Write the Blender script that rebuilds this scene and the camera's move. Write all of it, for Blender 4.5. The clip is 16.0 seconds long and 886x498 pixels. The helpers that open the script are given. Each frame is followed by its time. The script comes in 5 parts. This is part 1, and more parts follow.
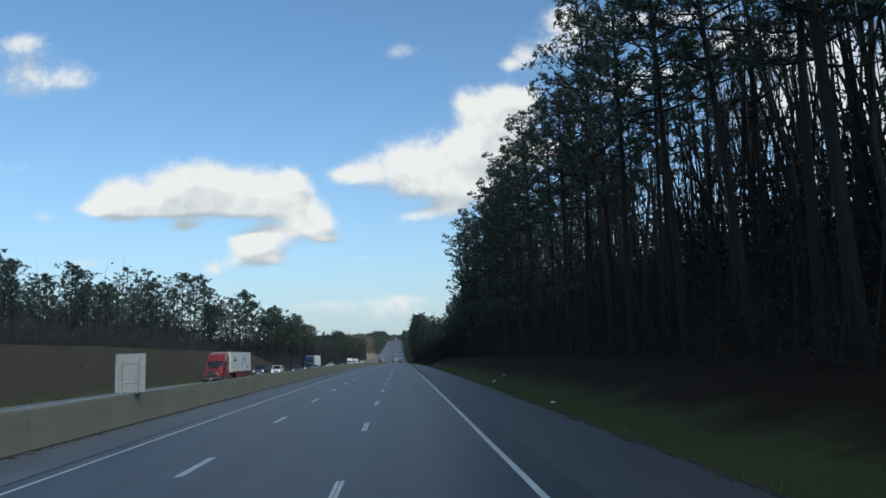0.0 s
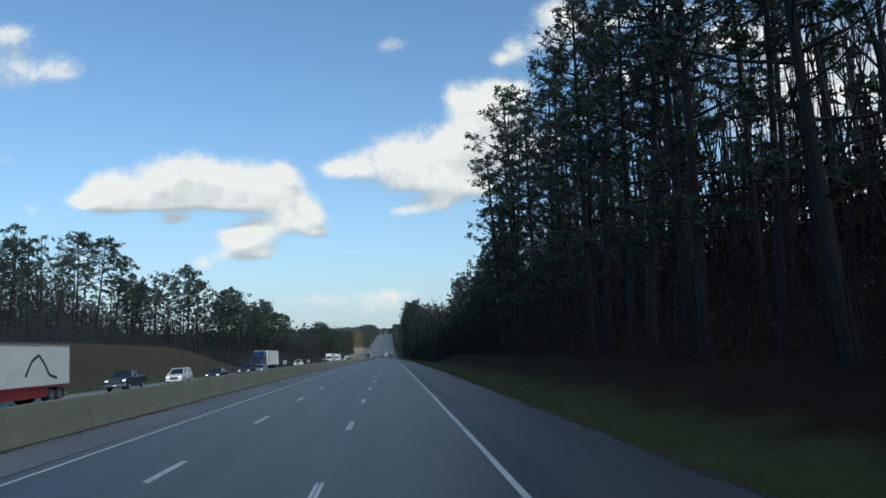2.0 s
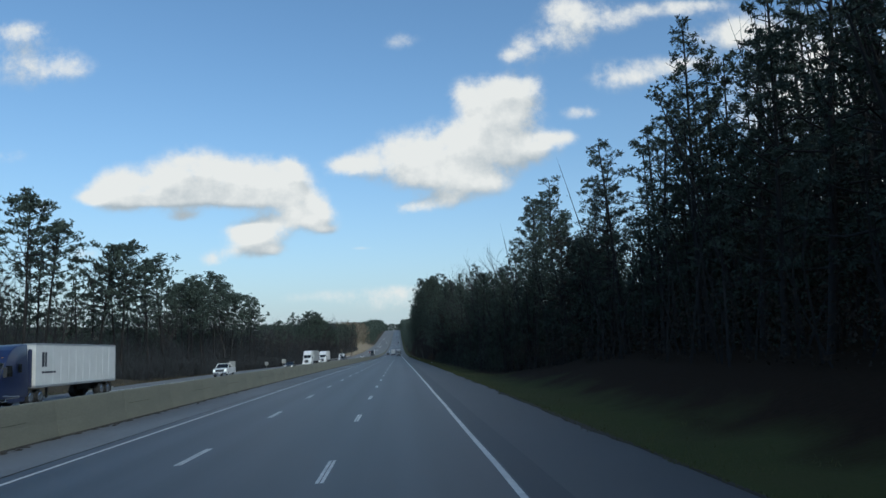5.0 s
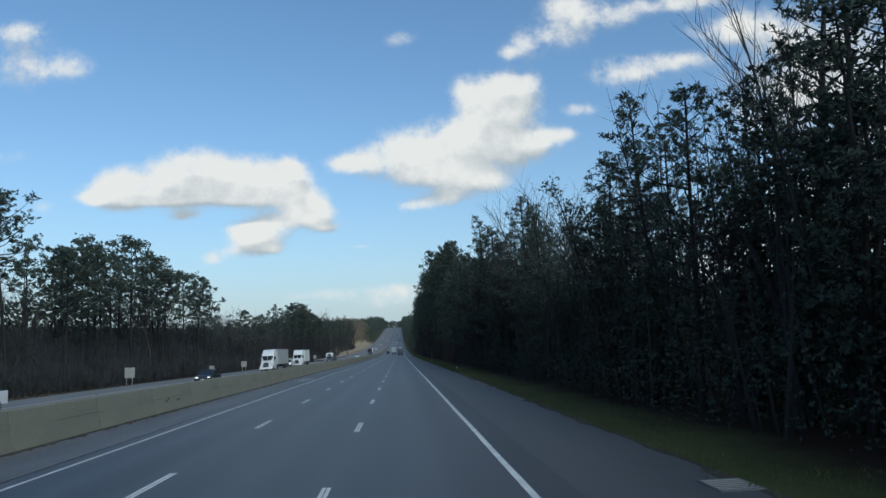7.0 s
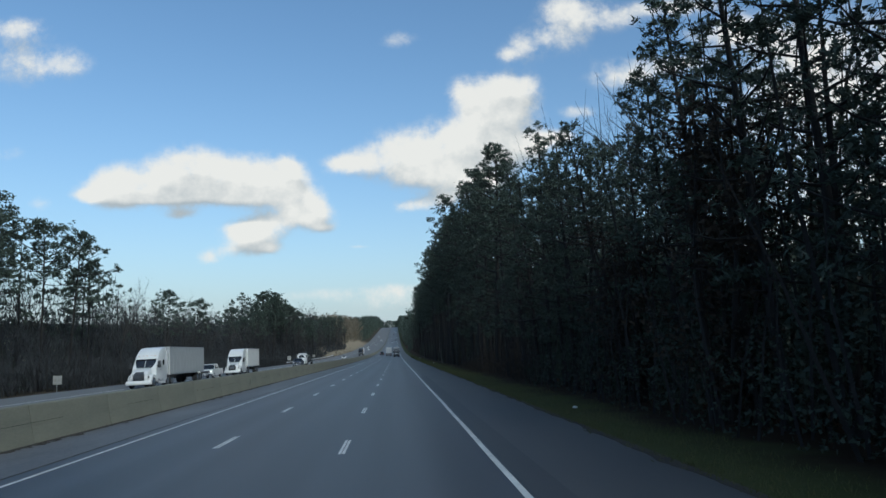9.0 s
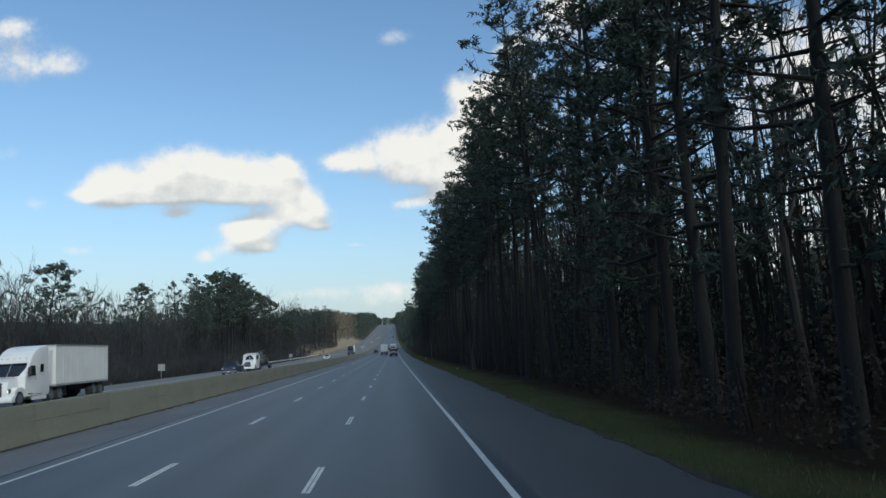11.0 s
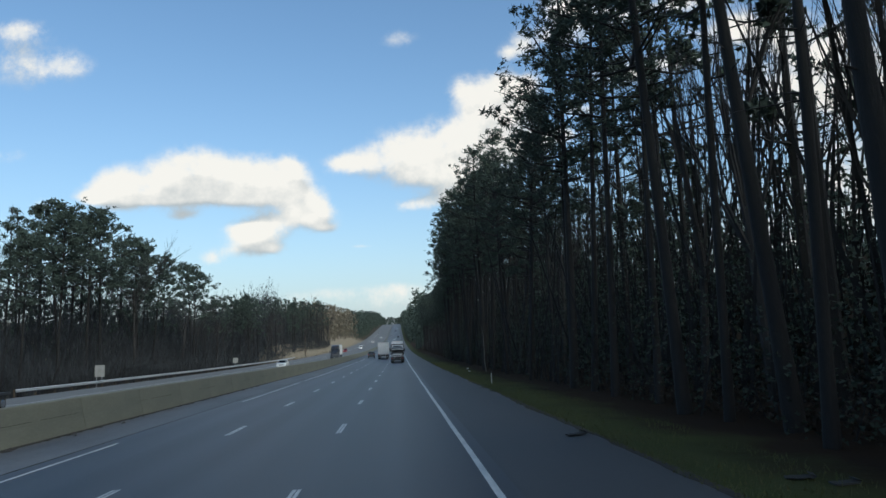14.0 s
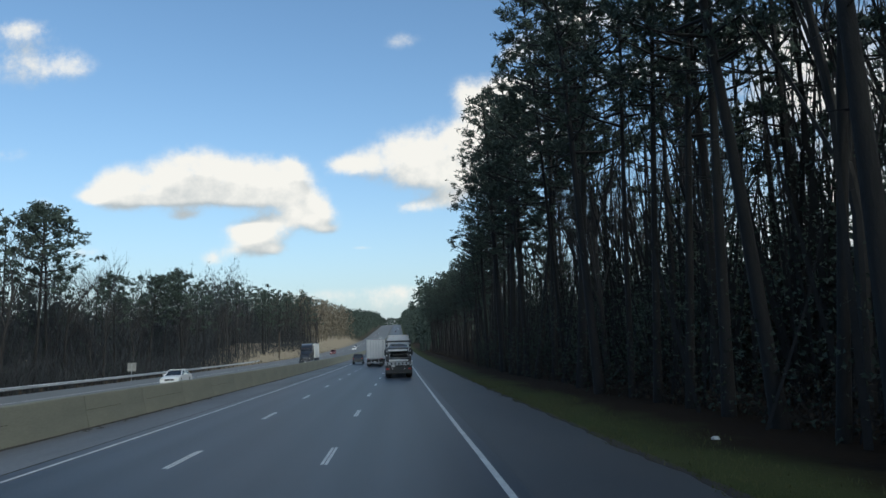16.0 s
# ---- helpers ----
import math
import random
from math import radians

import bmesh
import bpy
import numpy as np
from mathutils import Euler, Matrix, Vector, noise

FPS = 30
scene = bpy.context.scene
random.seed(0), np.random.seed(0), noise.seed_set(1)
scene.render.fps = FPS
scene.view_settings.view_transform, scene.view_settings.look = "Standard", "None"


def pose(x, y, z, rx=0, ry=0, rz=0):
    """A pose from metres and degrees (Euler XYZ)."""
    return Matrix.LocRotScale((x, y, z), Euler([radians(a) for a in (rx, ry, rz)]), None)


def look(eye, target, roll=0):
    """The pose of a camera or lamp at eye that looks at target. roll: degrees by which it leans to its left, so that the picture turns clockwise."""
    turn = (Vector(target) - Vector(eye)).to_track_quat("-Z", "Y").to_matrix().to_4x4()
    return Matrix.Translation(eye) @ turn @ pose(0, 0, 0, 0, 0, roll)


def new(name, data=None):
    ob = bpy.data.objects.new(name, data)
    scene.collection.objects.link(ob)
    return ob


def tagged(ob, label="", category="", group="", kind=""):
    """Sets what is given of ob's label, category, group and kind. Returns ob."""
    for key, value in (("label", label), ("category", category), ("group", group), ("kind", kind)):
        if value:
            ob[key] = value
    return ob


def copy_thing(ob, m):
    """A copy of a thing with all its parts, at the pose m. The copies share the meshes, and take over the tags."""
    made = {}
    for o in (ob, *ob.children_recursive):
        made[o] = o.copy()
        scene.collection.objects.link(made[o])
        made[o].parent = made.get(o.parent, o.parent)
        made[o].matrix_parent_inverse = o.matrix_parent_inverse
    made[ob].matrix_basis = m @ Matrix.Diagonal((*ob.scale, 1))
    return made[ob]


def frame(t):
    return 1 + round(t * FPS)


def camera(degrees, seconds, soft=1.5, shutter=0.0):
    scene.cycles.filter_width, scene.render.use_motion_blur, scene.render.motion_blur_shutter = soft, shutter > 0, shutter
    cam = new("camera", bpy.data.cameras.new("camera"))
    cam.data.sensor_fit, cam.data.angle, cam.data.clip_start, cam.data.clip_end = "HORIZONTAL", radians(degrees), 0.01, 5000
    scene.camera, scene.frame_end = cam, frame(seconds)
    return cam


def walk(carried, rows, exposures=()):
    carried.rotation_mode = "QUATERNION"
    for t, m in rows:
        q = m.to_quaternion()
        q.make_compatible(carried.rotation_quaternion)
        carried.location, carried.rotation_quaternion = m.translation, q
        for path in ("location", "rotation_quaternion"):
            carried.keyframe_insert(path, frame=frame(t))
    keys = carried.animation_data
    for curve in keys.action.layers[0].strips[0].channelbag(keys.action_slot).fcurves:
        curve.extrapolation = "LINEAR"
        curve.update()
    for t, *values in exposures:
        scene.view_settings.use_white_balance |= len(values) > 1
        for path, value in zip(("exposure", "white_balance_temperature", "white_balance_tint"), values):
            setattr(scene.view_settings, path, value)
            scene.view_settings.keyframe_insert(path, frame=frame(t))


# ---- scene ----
# Long profile of the motorway: level, then a gentle fall, a sag and a long climb to a crest.
def gz(y):
    if y <= 0:
        return 0.0
    if y < 520:
        u = y / 500
        return 500 * (-0.0416 * u * u / 2 + 0.0288 * u ** 3 / 3)
    z0 = -5.84
    if y < 1400:
        d = y - 520
        return z0 - 0.0128 * d + 3e-5 * d * d
    if y < 2080:
        return 6.13 + 0.04 * (y - 1400)
    return 33.33 + 0.04 * (y - 2080) * math.exp(-(y - 2080) / 120)


EYE = 2.54  # eye height over the road
# seconds, metres across, metres along, turn, pitch, lean to the right in degrees
DRIVE = [
    (0.0, 1.27, 1.47, -3.70, 8.06, 2.03), (0.5, 1.29, 16.75, -3.76, 7.89, 2.05), (1.0, 1.30, 32.12, -4.06, 7.84, 1.83),
    (1.5, 1.35, 47.51, -4.37, 7.77, 1.90), (2.0, 1.43, 62.89, -4.46, 7.58, 1.97), (2.5, 1.51, 78.40, -4.37, 7.67, 1.96),
    (3.0, 1.57, 94.05, -4.25, 7.52, 2.00), (3.5, 1.63, 109.82, -4.02, 7.43, 1.82), (4.0, 1.67, 125.70, -3.87, 7.44, 1.85),
    (6.5, 1.46, 205.66, -3.68, 7.17, 1.65), (7.0, 1.45, 221.86, -3.74, 7.17, 2.14), (7.5, 1.45, 238.21, -3.75, 7.25, 1.70),
    (8.0, 1.42, 254.58, -3.81, 7.03, 1.89), (8.5, 1.40, 271.00, -3.98, 7.25, 1.80), (9.0, 1.43, 287.49, -3.99, 7.24, 1.62),
    (11.5, 1.75, 370.12, -4.26, 7.03, 2.03), (12.0, 1.84, 386.69, -4.24, 7.25, 1.85), (12.5, 1.92, 403.30, -4.21, 7.13, 1.62),
    (13.0, 2.01, 420.01, -4.13, 7.30, 2.13), (13.5, 2.01, 436.79, -4.00, 7.06, 2.00), (14.0, 1.98, 453.58, -3.81, 7.16, 2.04),
    (14.5, 1.93, 470.42, -3.67, 7.27, 1.68), (15.0, 1.87, 487.25, -3.71, 7.25, 1.58), (15.5, 1.81, 504.05, -3.75, 7.17, 1.68),
    (16.0, 1.77, 520.88, -3.75, 7.33, 1.62)]


def seat(x, y, turn, pitch, lean):
    eye = Vector((x, y, gz(y) + EYE))
    a, b = radians(turn), radians(pitch)
    ahead = Vector((-math.sin(a) * math.cos(b), math.cos(a) * math.cos(b), math.sin(b)))
    return look(eye, eye + ahead, -lean)


cam = camera(63.7, 16.0, soft=1.55)
walk(cam, [(t, seat(*row)) for t, *row in DRIVE], exposures=[(0.0, 0.46, 5420, -4), (3.0, 0.46, 5420, -4), (5.0, 0.39, 5390, -4), (8.0, 0.38, 5430, -4), (12.0, 0.54, 5690, -3), (16.0, 0.55, 5690, -3)])

# ---- sky, clouds and sun ----
SUN_EL, SUN_AZ = radians(34), radians(152)  # azimuth clockwise from straight ahead
world = bpy.data.worlds.new("sky")
scene.world = world
world.use_nodes = True
wt = world.node_tree
wt.nodes.clear()


def wn(tree, kind, **values):
    n = tree.nodes.new(kind)
    for k, v in values.items():
        n.inputs[k].default_value = v
    return n


def wm(tree, op, a, b=None, c=None, clamp=False):
    n = tree.nodes.new("ShaderNodeMath")
    n.operation, n.use_clamp = op, clamp
    for i, v in enumerate((a, b, c)):
        if v is None:
            continue
        if isinstance(v, (int, float)):
            n.inputs[i].default_value = v
        else:
            tree.links.new(v, n.inputs[i])
    return n.outputs[0]


# Puffs: middle of each across and up (tangents of its angles), half width and half height.
CUMULUS = [(-0.398, 0.223, 0.031, 0.022), (-0.42, 0.209, 0.021, 0.011), (-0.36, 0.221, 0.038, 0.026), (-0.314, 0.234, 0.036, 0.031), (-0.284, 0.245, 0.033, 0.028),
           (-0.244, 0.235, 0.043, 0.026), (-0.205, 0.229, 0.039, 0.028), (-0.165, 0.235, 0.033, 0.025), (-0.145, 0.243, 0.017, 0.016), (-0.142, 0.208, 0.036, 0.026),
           (-0.117, 0.188, 0.025, 0.018), (-0.313, 0.205, 0.085, 0.011), (-0.205, 0.205, 0.055, 0.013)]
TATTERS = [(-0.154, 0.174, 0.049, 0.016), (-0.11, 0.171, 0.025, 0.014), (-0.193, 0.161, 0.039, 0.01), (-0.216, 0.154, 0.023, 0.01), (-0.208, 0.13, 0.043, 0.011),
           (-0.172, 0.13, 0.017, 0.008), (-0.255, 0.118, 0.017, 0.009), (-0.294, 0.181, 0.023, 0.007), (-0.099, 0.157, 0.016, 0.006), (-0.19, 0.146, 0.04, 0.011), (0.024, 0.187, 0.029, 0.009), (0.074, 0.196, 0.032, 0.011)]
BANK = [(-0.078, 0.248, 0.022, 0.012), (-0.046, 0.252, 0.034, 0.018), (0.003, 0.263, 0.042, 0.027), (0.052, 0.271, 0.046, 0.032), (0.101, 0.276, 0.045, 0.035),
        (0.083, 0.224, 0.046, 0.02), (0.134, 0.28, 0.043, 0.037), (0.171, 0.272, 0.041, 0.03), (0.208, 0.277, 0.035, 0.019), (0.244, 0.286, 0.027, 0.01),
        (0.108, 0.352, 0.03, 0.022), (0.154, 0.363, 0.035, 0.021), (0.192, 0.368, 0.029, 0.016), (0.194, 0.33, 0.028, 0.027), (0.146, 0.322, 0.04, 0.024),
        (0.034, 0.231, 0.049, 0.017), (0.132, 0.223, 0.038, 0.017)]
HIGH = [(0.199, 0.425, 0.03, 0.023), (0.171, 0.412, 0.015, 0.01), (0.26, 0.451, 0.038, 0.034), (0.272, 0.488, 0.043, 0.023), (0.329, 0.468, 0.048, 0.018),
        (0.4, 0.482, 0.058, 0.013), (0.47, 0.491, 0.049, 0.011), (0.332, 0.378, 0.041, 0.021), (0.384, 0.388, 0.048, 0.018), (0.446, 0.4, 0.04, 0.012),
        (0.493, 0.441, 0.053, 0.018), (0.278, 0.324, 0.029, 0.01), (0.546, 0.449, 0.053, 0.023), (0.623, 0.413, 0.08, 0.045), (0.597, 0.334, 0.116, 0.048),
        (0.78, 0.34, 0.17, 0.12), (0.98, 0.22, 0.2, 0.1), (0.66, 0.17, 0.16, 0.07), (1.0, 0.45, 0.2, 0.12), (0.5, 0.1, 0.14, 0.04)]
WISPS = [(-0.534, 0.419, 0.043, 0.03), (-0.486, 0.394, 0.034, 0.02), (-0.447, 0.399, 0.023, 0.013), (-0.528, 0.454, 0.039, 0.009), (-0.532, 0.27, 0.02, 0.009),
         (0.013, 0.436, 0.025, 0.01), (-0.484, 0.199, 0.014, 0.008), (-0.426, 0.132, 0.023, 0.006), (-0.048, 0.13, 0.012, 0.002), (-0.065, 0.063, 0.087, 0.007),
         (-0.01, 0.047, 0.047, 0.009), (0.002, 0.07, 0.04, 0.006)]

puffs = bpy.data.node_groups.new("cloud_density", "ShaderNodeTree")
puffs.interface.new_socket("Vector", in_out="INPUT", socket_type="NodeSocketVector")
puffs.interface.new_socket("Density", in_out="OUTPUT", socket_type="NodeSocketFloat")
puffs.interface.new_socket("Body", in_out="OUTPUT", socket_type="NodeSocketFloat")
g_in, g_out = puffs.nodes.new("NodeGroupInput"), puffs.nodes.new("NodeGroupOutput")
# billows bend the outline of the puffs
n1 = wn(puffs, "ShaderNodeTexNoise", Scale=22.0, Detail=7.0, Roughness=0.64)
puffs.links.new(g_in.outputs[0], n1.inputs["Vector"])
total = 0.0
for cx, cy, rx, ry, thin, wide in [p + (k, w) for kind, k, w in ((CUMULUS, 1.2, 1.0), (TATTERS, 0.84, 1.05), (BANK, 0.92, 1.05), (HIGH, 0.7, 1.08), (WISPS, 0.47, 1.45)) for p in kind]:
    sub = puffs.nodes.new("ShaderNodeVectorMath")
    sub.operation = "SUBTRACT"
    puffs.links.new(g_in.outputs[0], sub.inputs[0])
    sub.inputs[1].default_value = (cx, cy + 0.003, 0)
    mul = puffs.nodes.new("ShaderNodeVectorMath")
    mul.operation = "MULTIPLY"
    puffs.links.new(sub.outputs[0], mul.inputs[0])
    mul.inputs[1].default_value = (1 / (rx * 1.17 * wide), 1 / (ry * 1.3 * wide), 0)
    dot = puffs.nodes.new("ShaderNodeVectorMath")
    dot.operation = "DOT_PRODUCT"
    puffs.links.new(mul.outputs[0], dot.inputs[0])
    puffs.links.new(mul.outputs[0], dot.inputs[1])
    fall = wm(puffs, "MULTIPLY", wm(puffs, "EXPONENT", wm(puffs, "MULTIPLY", dot.outputs["Value"], -1.6)), thin)
    total = wm(puffs, "ADD", fall, total)
body = wm(puffs, "MINIMUM", total, 1.6)
rough = wm(puffs, "MULTIPLY", wm(puffs, "SUBTRACT", n1.outputs[0], 0.5), wm(puffs, "MINIMUM", wm(puffs, "MULTIPLY", total, 4.0), 2.1))
bent = wm(puffs, "ADD", wm(puffs, "MINIMUM", total, 1.3), rough)
puffs.links.new(bent, g_out.inputs[0])
puffs.links.new(body, g_out.inputs[1])

coord = wt.nodes.new("ShaderNodeTexCoord")
sep = wt.nodes.new("ShaderNodeSeparateXYZ")
wt.links.new(coord.outputs["Generated"], sep.inputs[0])
ahead = wm(wt, "MAXIMUM", sep.outputs[1], 0.08)
flat = wt.nodes.new("ShaderNodeCombineXYZ")
wt.links.new(wm(wt, "DIVIDE", sep.outputs[0], ahead), flat.inputs[0])
wt.links.new(wm(wt, "DIVIDE", sep.outputs[2], ahead), flat.inputs[1])


def density(offset):
    add = wt.nodes.new("ShaderNodeVectorMath")
    wt.links.new(flat.outputs[0], add.inputs[0])
    add.inputs[1].default_value = offset
    grp = wt.nodes.new("ShaderNodeGroup")
    grp.node_tree = puffs
    wt.links.new(add.outputs[0], grp.inputs[0])
    return grp.outputs


here, above = density((0, 0, 0)), density((-0.010, 0.026, 0))
d0 = here[0]
cover = wt.nodes.new("ShaderNodeMapRange")
cover.interpolation_type = "SMOOTHSTEP"
for k, v in ((1, 0.14), (2, 1.16), (3, 0.0), (4, 0.97)):
    cover.inputs[k].default_value = v
wt.links.new(d0, cover.inputs[0])
# the side away from the sun and the underside are greyer
lump = wm(wt, "MULTIPLY", wm(wt, "SUBTRACT", above[0], d0), 0.62)
broad = wn(wt, "ShaderNodeTexNoise", Scale=8.0, Detail=3.0, Roughness=0.5)
wt.links.new(flat.outputs[0], broad.inputs["Vector"])
lump = wm(wt, "ADD", lump, wm(wt, "MULTIPLY", wm(wt, "SUBTRACT", broad.outputs[0], 0.46), 1.3))
shade = wm(wt, "ADD", wm(wt, "MULTIPLY_ADD", wm(wt, "SUBTRACT", above[1], here[1]), 0.55, 0.2), lump, clamp=True)
tone = wt.nodes.new("ShaderNodeMix")
tone.data_type = "RGBA"
tone.inputs["A"].default_value = (1.17, 0.985, 0.865, 1)
tone.inputs["B"].default_value = (0.60, 0.565, 0.555, 1)
wt.links.new(shade, tone.inputs["Factor"])
sky = wt.nodes.new("ShaderNodeTexSky")
sky.sky_type, sky.sun_disc, sky.sun_elevation, sky.sun_rotation = "NISHITA", False, SUN_EL, SUN_AZ
sky.air_density, sky.dust_density, sky.ozone_density = 1.0, 2.5, 2.2
SKY_GAIN = 0.11
bright = wt.nodes.new("ShaderNodeVectorMath")
bright.operation = "SCALE"
wt.links.new(tone.outputs["Result"], bright.inputs[0])
bright.inputs["Scale"].default_value = 0.62 / SKY_GAIN
mix = wt.nodes.new("ShaderNodeMix")
mix.data_type = "RGBA"
# a thin bluish white veil low over the horizon
low_veil = wm(wt, "MULTIPLY", wm(wt, "EXPONENT", wm(wt, "MULTIPLY", wm(wt, "MAXIMUM", sep.outputs[2], 0.0), -9.0)), 0.72)
hazy = wt.nodes.new("ShaderNodeMix")
hazy.data_type = "RGBA"
hazy.inputs["B"].default_value = (0.60 / SKY_GAIN, 0.595 / SKY_GAIN, 0.60 / SKY_GAIN, 1)
wt.links.new(low_veil, hazy.inputs["Factor"])
wt.links.new(sky.outputs[0], hazy.inputs["A"])
wt.links.new(cover.outputs[0], mix.inputs["Factor"])
wt.links.new(hazy.outputs["Result"], mix.inputs["A"])
wt.links.new(bright.outputs[0], mix.inputs["B"])
back = wt.nodes.new("ShaderNodeBackground")
back.inputs["Strength"].default_value = SKY_GAIN
wt.links.new(mix.outputs["Result"], back.inputs["Color"])
wout = wt.nodes.new("ShaderNodeOutputWorld")
wt.links.new(back.outputs[0], wout.inputs[0])

lamp = bpy.data.lights.new("sun", "SUN")
lamp.energy, lamp.angle, lamp.color = 0.9, radians(12), (1.0, 0.92, 0.8)  # veiled by the clouds over the wood
sun = new("sun", lamp)
sun_dir = Vector((math.sin(SUN_AZ) * math.cos(SUN_EL), math.cos(SUN_AZ) * math.cos(SUN_EL), math.sin(SUN_EL)))
sun.matrix_world = look(sun_dir * 400, (0, 0, 0))

# ---- materials ----
def mat(name, base, rough=0.8, metal=0.0, second=None, scale=4.0, fine=40.0, bump=0.2, spread=0.5, coords="Object", stretch=(1, 1, 1),
        island=0.0, spec=0.5, dist=0.02):
    """A surface with stains at one scale, grain at a finer one, and relief."""
    m = bpy.data.materials.new(name)
    m.use_nodes = True
    t = m.node_tree
    bsdf = t.nodes["Principled BSDF"]
    bsdf.inputs["Roughness"].default_value, bsdf.inputs["Metallic"].default_value = rough, metal
    bsdf.inputs["Specular IOR Level"].default_value = spec
    second = second or tuple(c * 0.6 for c in base)
    tc = t.nodes.new("ShaderNodeTexCoord")
    mp = t.nodes.new("ShaderNodeMapping")
    mp.inputs["Scale"].default_value = stretch
    t.links.new(tc.outputs[coords], mp.inputs[0])
    big = wn(t, "ShaderNodeTexNoise", Scale=scale, Detail=5.0, Roughness=0.6)
    small = wn(t, "ShaderNodeTexNoise", Scale=fine, Detail=3.0, Roughness=0.7)
    for n in (big, small):
        t.links.new(mp.outputs[0], n.inputs["Vector"])
    f = wm(t, "ADD", wm(t, "MULTIPLY", wm(t, "SUBTRACT", big.outputs[0], 0.5), 2.2 * spread),
           wm(t, "MULTIPLY", wm(t, "SUBTRACT", small.outputs[0], 0.5), 1.4 * spread))
    if island:
        geo = t.nodes.new("ShaderNodeNewGeometry")
        f = wm(t, "ADD", f, wm(t, "MULTIPLY", wm(t, "SUBTRACT", geo.outputs["Random Per Island"], 0.5), island))
        oi = t.nodes.new("ShaderNodeObjectInfo")
        f = wm(t, "ADD", f, wm(t, "MULTIPLY", wm(t, "SUBTRACT", oi.outputs["Random"], 0.5), island * 0.6))
    f = wm(t, "ADD", f, 0.5, clamp=True)
    mx = t.nodes.new("ShaderNodeMix")
    mx.data_type = "RGBA"
    mx.inputs["A"].default_value, mx.inputs["B"].default_value = (*base, 1), (*second, 1)
    t.links.new(f, mx.inputs["Factor"])
    t.links.new(mx.outputs["Result"], bsdf.inputs["Base Color"])
    if bump:
        b = t.nodes.new("ShaderNodeBump")
        b.inputs["Strength"].default_value, b.inputs["Distance"].default_value = bump, dist
        t.links.new(small.outputs[0], b.inputs["Height"])
        t.links.new(b.outputs[0], bsdf.inputs["Normal"])
    return m


def road_material():
    """Old asphalt: fine stone, long tracks where the wheels run, patches and stains."""
    m = mat("asphalt", (0.052, 0.056, 0.064), 0.5, second=(0.035, 0.038, 0.044), scale=0.12, fine=30.0, bump=0.35, spread=0.5, stretch=(1, 0.25, 1), dist=0.01)
    t = m.node_tree
    bsdf = t.nodes["Principled BSDF"]
    src = bsdf.inputs["Base Color"].links[0].from_socket
    tc = t.nodes.new("ShaderNodeTexCoord")
    sp = t.nodes.new("ShaderNodeSeparateXYZ")
    t.links.new(tc.outputs["Object"], sp.inputs[0])
    # two tracks a lane, 3.66 m lanes
    wave = wm(t, "COSINE", wm(t, "MULTIPLY", wm(t, "ADD", sp.outputs[0], 0.05), 2 * math.pi / 1.83))
    nz = wn(t, "ShaderNodeTexNoise", Scale=1.0, Detail=4.0)
    mp = t.nodes.new("ShaderNodeMapping")
    mp.inputs["Scale"].default_value = (1.2, 0.03, 1)
    t.links.new(tc.outputs["Object"], mp.inputs[0])
    t.links.new(mp.outputs[0], nz.inputs["Vector"])
    k = wm(t, "MULTIPLY_ADD", wave, 0.13, 0.58)
    k = wm(t, "ADD", k, wm(t, "MULTIPLY", nz.outputs[0], 0.8))
    sc = t.nodes.new("ShaderNodeVectorMath")
    sc.operation = "SCALE"
    t.links.new(src, sc.inputs[0])
    t.links.new(k, sc.inputs["Scale"])
    t.links.new(sc.outputs[0], bsdf.inputs["Base Color"])
    return m


ASPHALT = road_material()
SHOULDER = mat("shoulder_asphalt", (0.088, 0.088, 0.087), 0.6, second=(0.056, 0.056, 0.056), scale=0.3, fine=25.0, bump=0.4, stretch=(1, 0.3, 1))
OPPOSITE = mat("opposite_asphalt", (0.17, 0.17, 0.165), 0.8, second=(0.11, 0.11, 0.11), scale=0.3, fine=25.0, bump=0.4, stretch=(1, 0.3, 1))
PALE_SHOULDER = mat("pale_shoulder", (0.155, 0.16, 0.165), 0.7, second=(0.07, 0.073, 0.077), scale=0.35, fine=20.0, bump=0.4, stretch=(1, 0.2, 1), spread=0.9)
NEW_ASPHALT = mat("newer_asphalt", (0.056, 0.057, 0.06), 0.6, second=(0.04, 0.041, 0.043), scale=0.4, fine=25.0, bump=0.4, stretch=(1, 0.2, 1))
PAINT = mat("road_paint", (0.74, 0.74, 0.70), 0.7, second=(0.42, 0.42, 0.41), scale=1.5, fine=14.0, bump=0.2, spread=0.7)
CONCRETE = mat("barrier_concrete", (0.225, 0.222, 0.168), 0.9, second=(0.13, 0.131, 0.105), scale=0.5, fine=9.0, bump=0.4, spread=0.55, stretch=(1, 0.5, 2.0))
DIRT = mat("dark_dirt", (0.055, 0.045, 0.035), 0.95, second=(0.02, 0.018, 0.015), scale=0.8, fine=12.0, bump=0.5)
# far darker than bare bark: the trunks' shade is put into the colour
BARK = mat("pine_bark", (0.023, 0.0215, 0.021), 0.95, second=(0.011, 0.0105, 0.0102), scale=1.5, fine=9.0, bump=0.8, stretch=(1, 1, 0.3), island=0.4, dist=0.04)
BEECH = mat("pale_smooth_bark", (0.15, 0.145, 0.135), 0.85, second=(0.07, 0.068, 0.063), scale=3.0, fine=20.0, bump=0.3)
PALE_BARK = mat("grey_bark", (0.046, 0.043, 0.041), 0.9, second=(0.024, 0.0225, 0.0215), scale=1.2, fine=9.0, bump=0.5, stretch=(1, 1, 0.4), island=0.4)
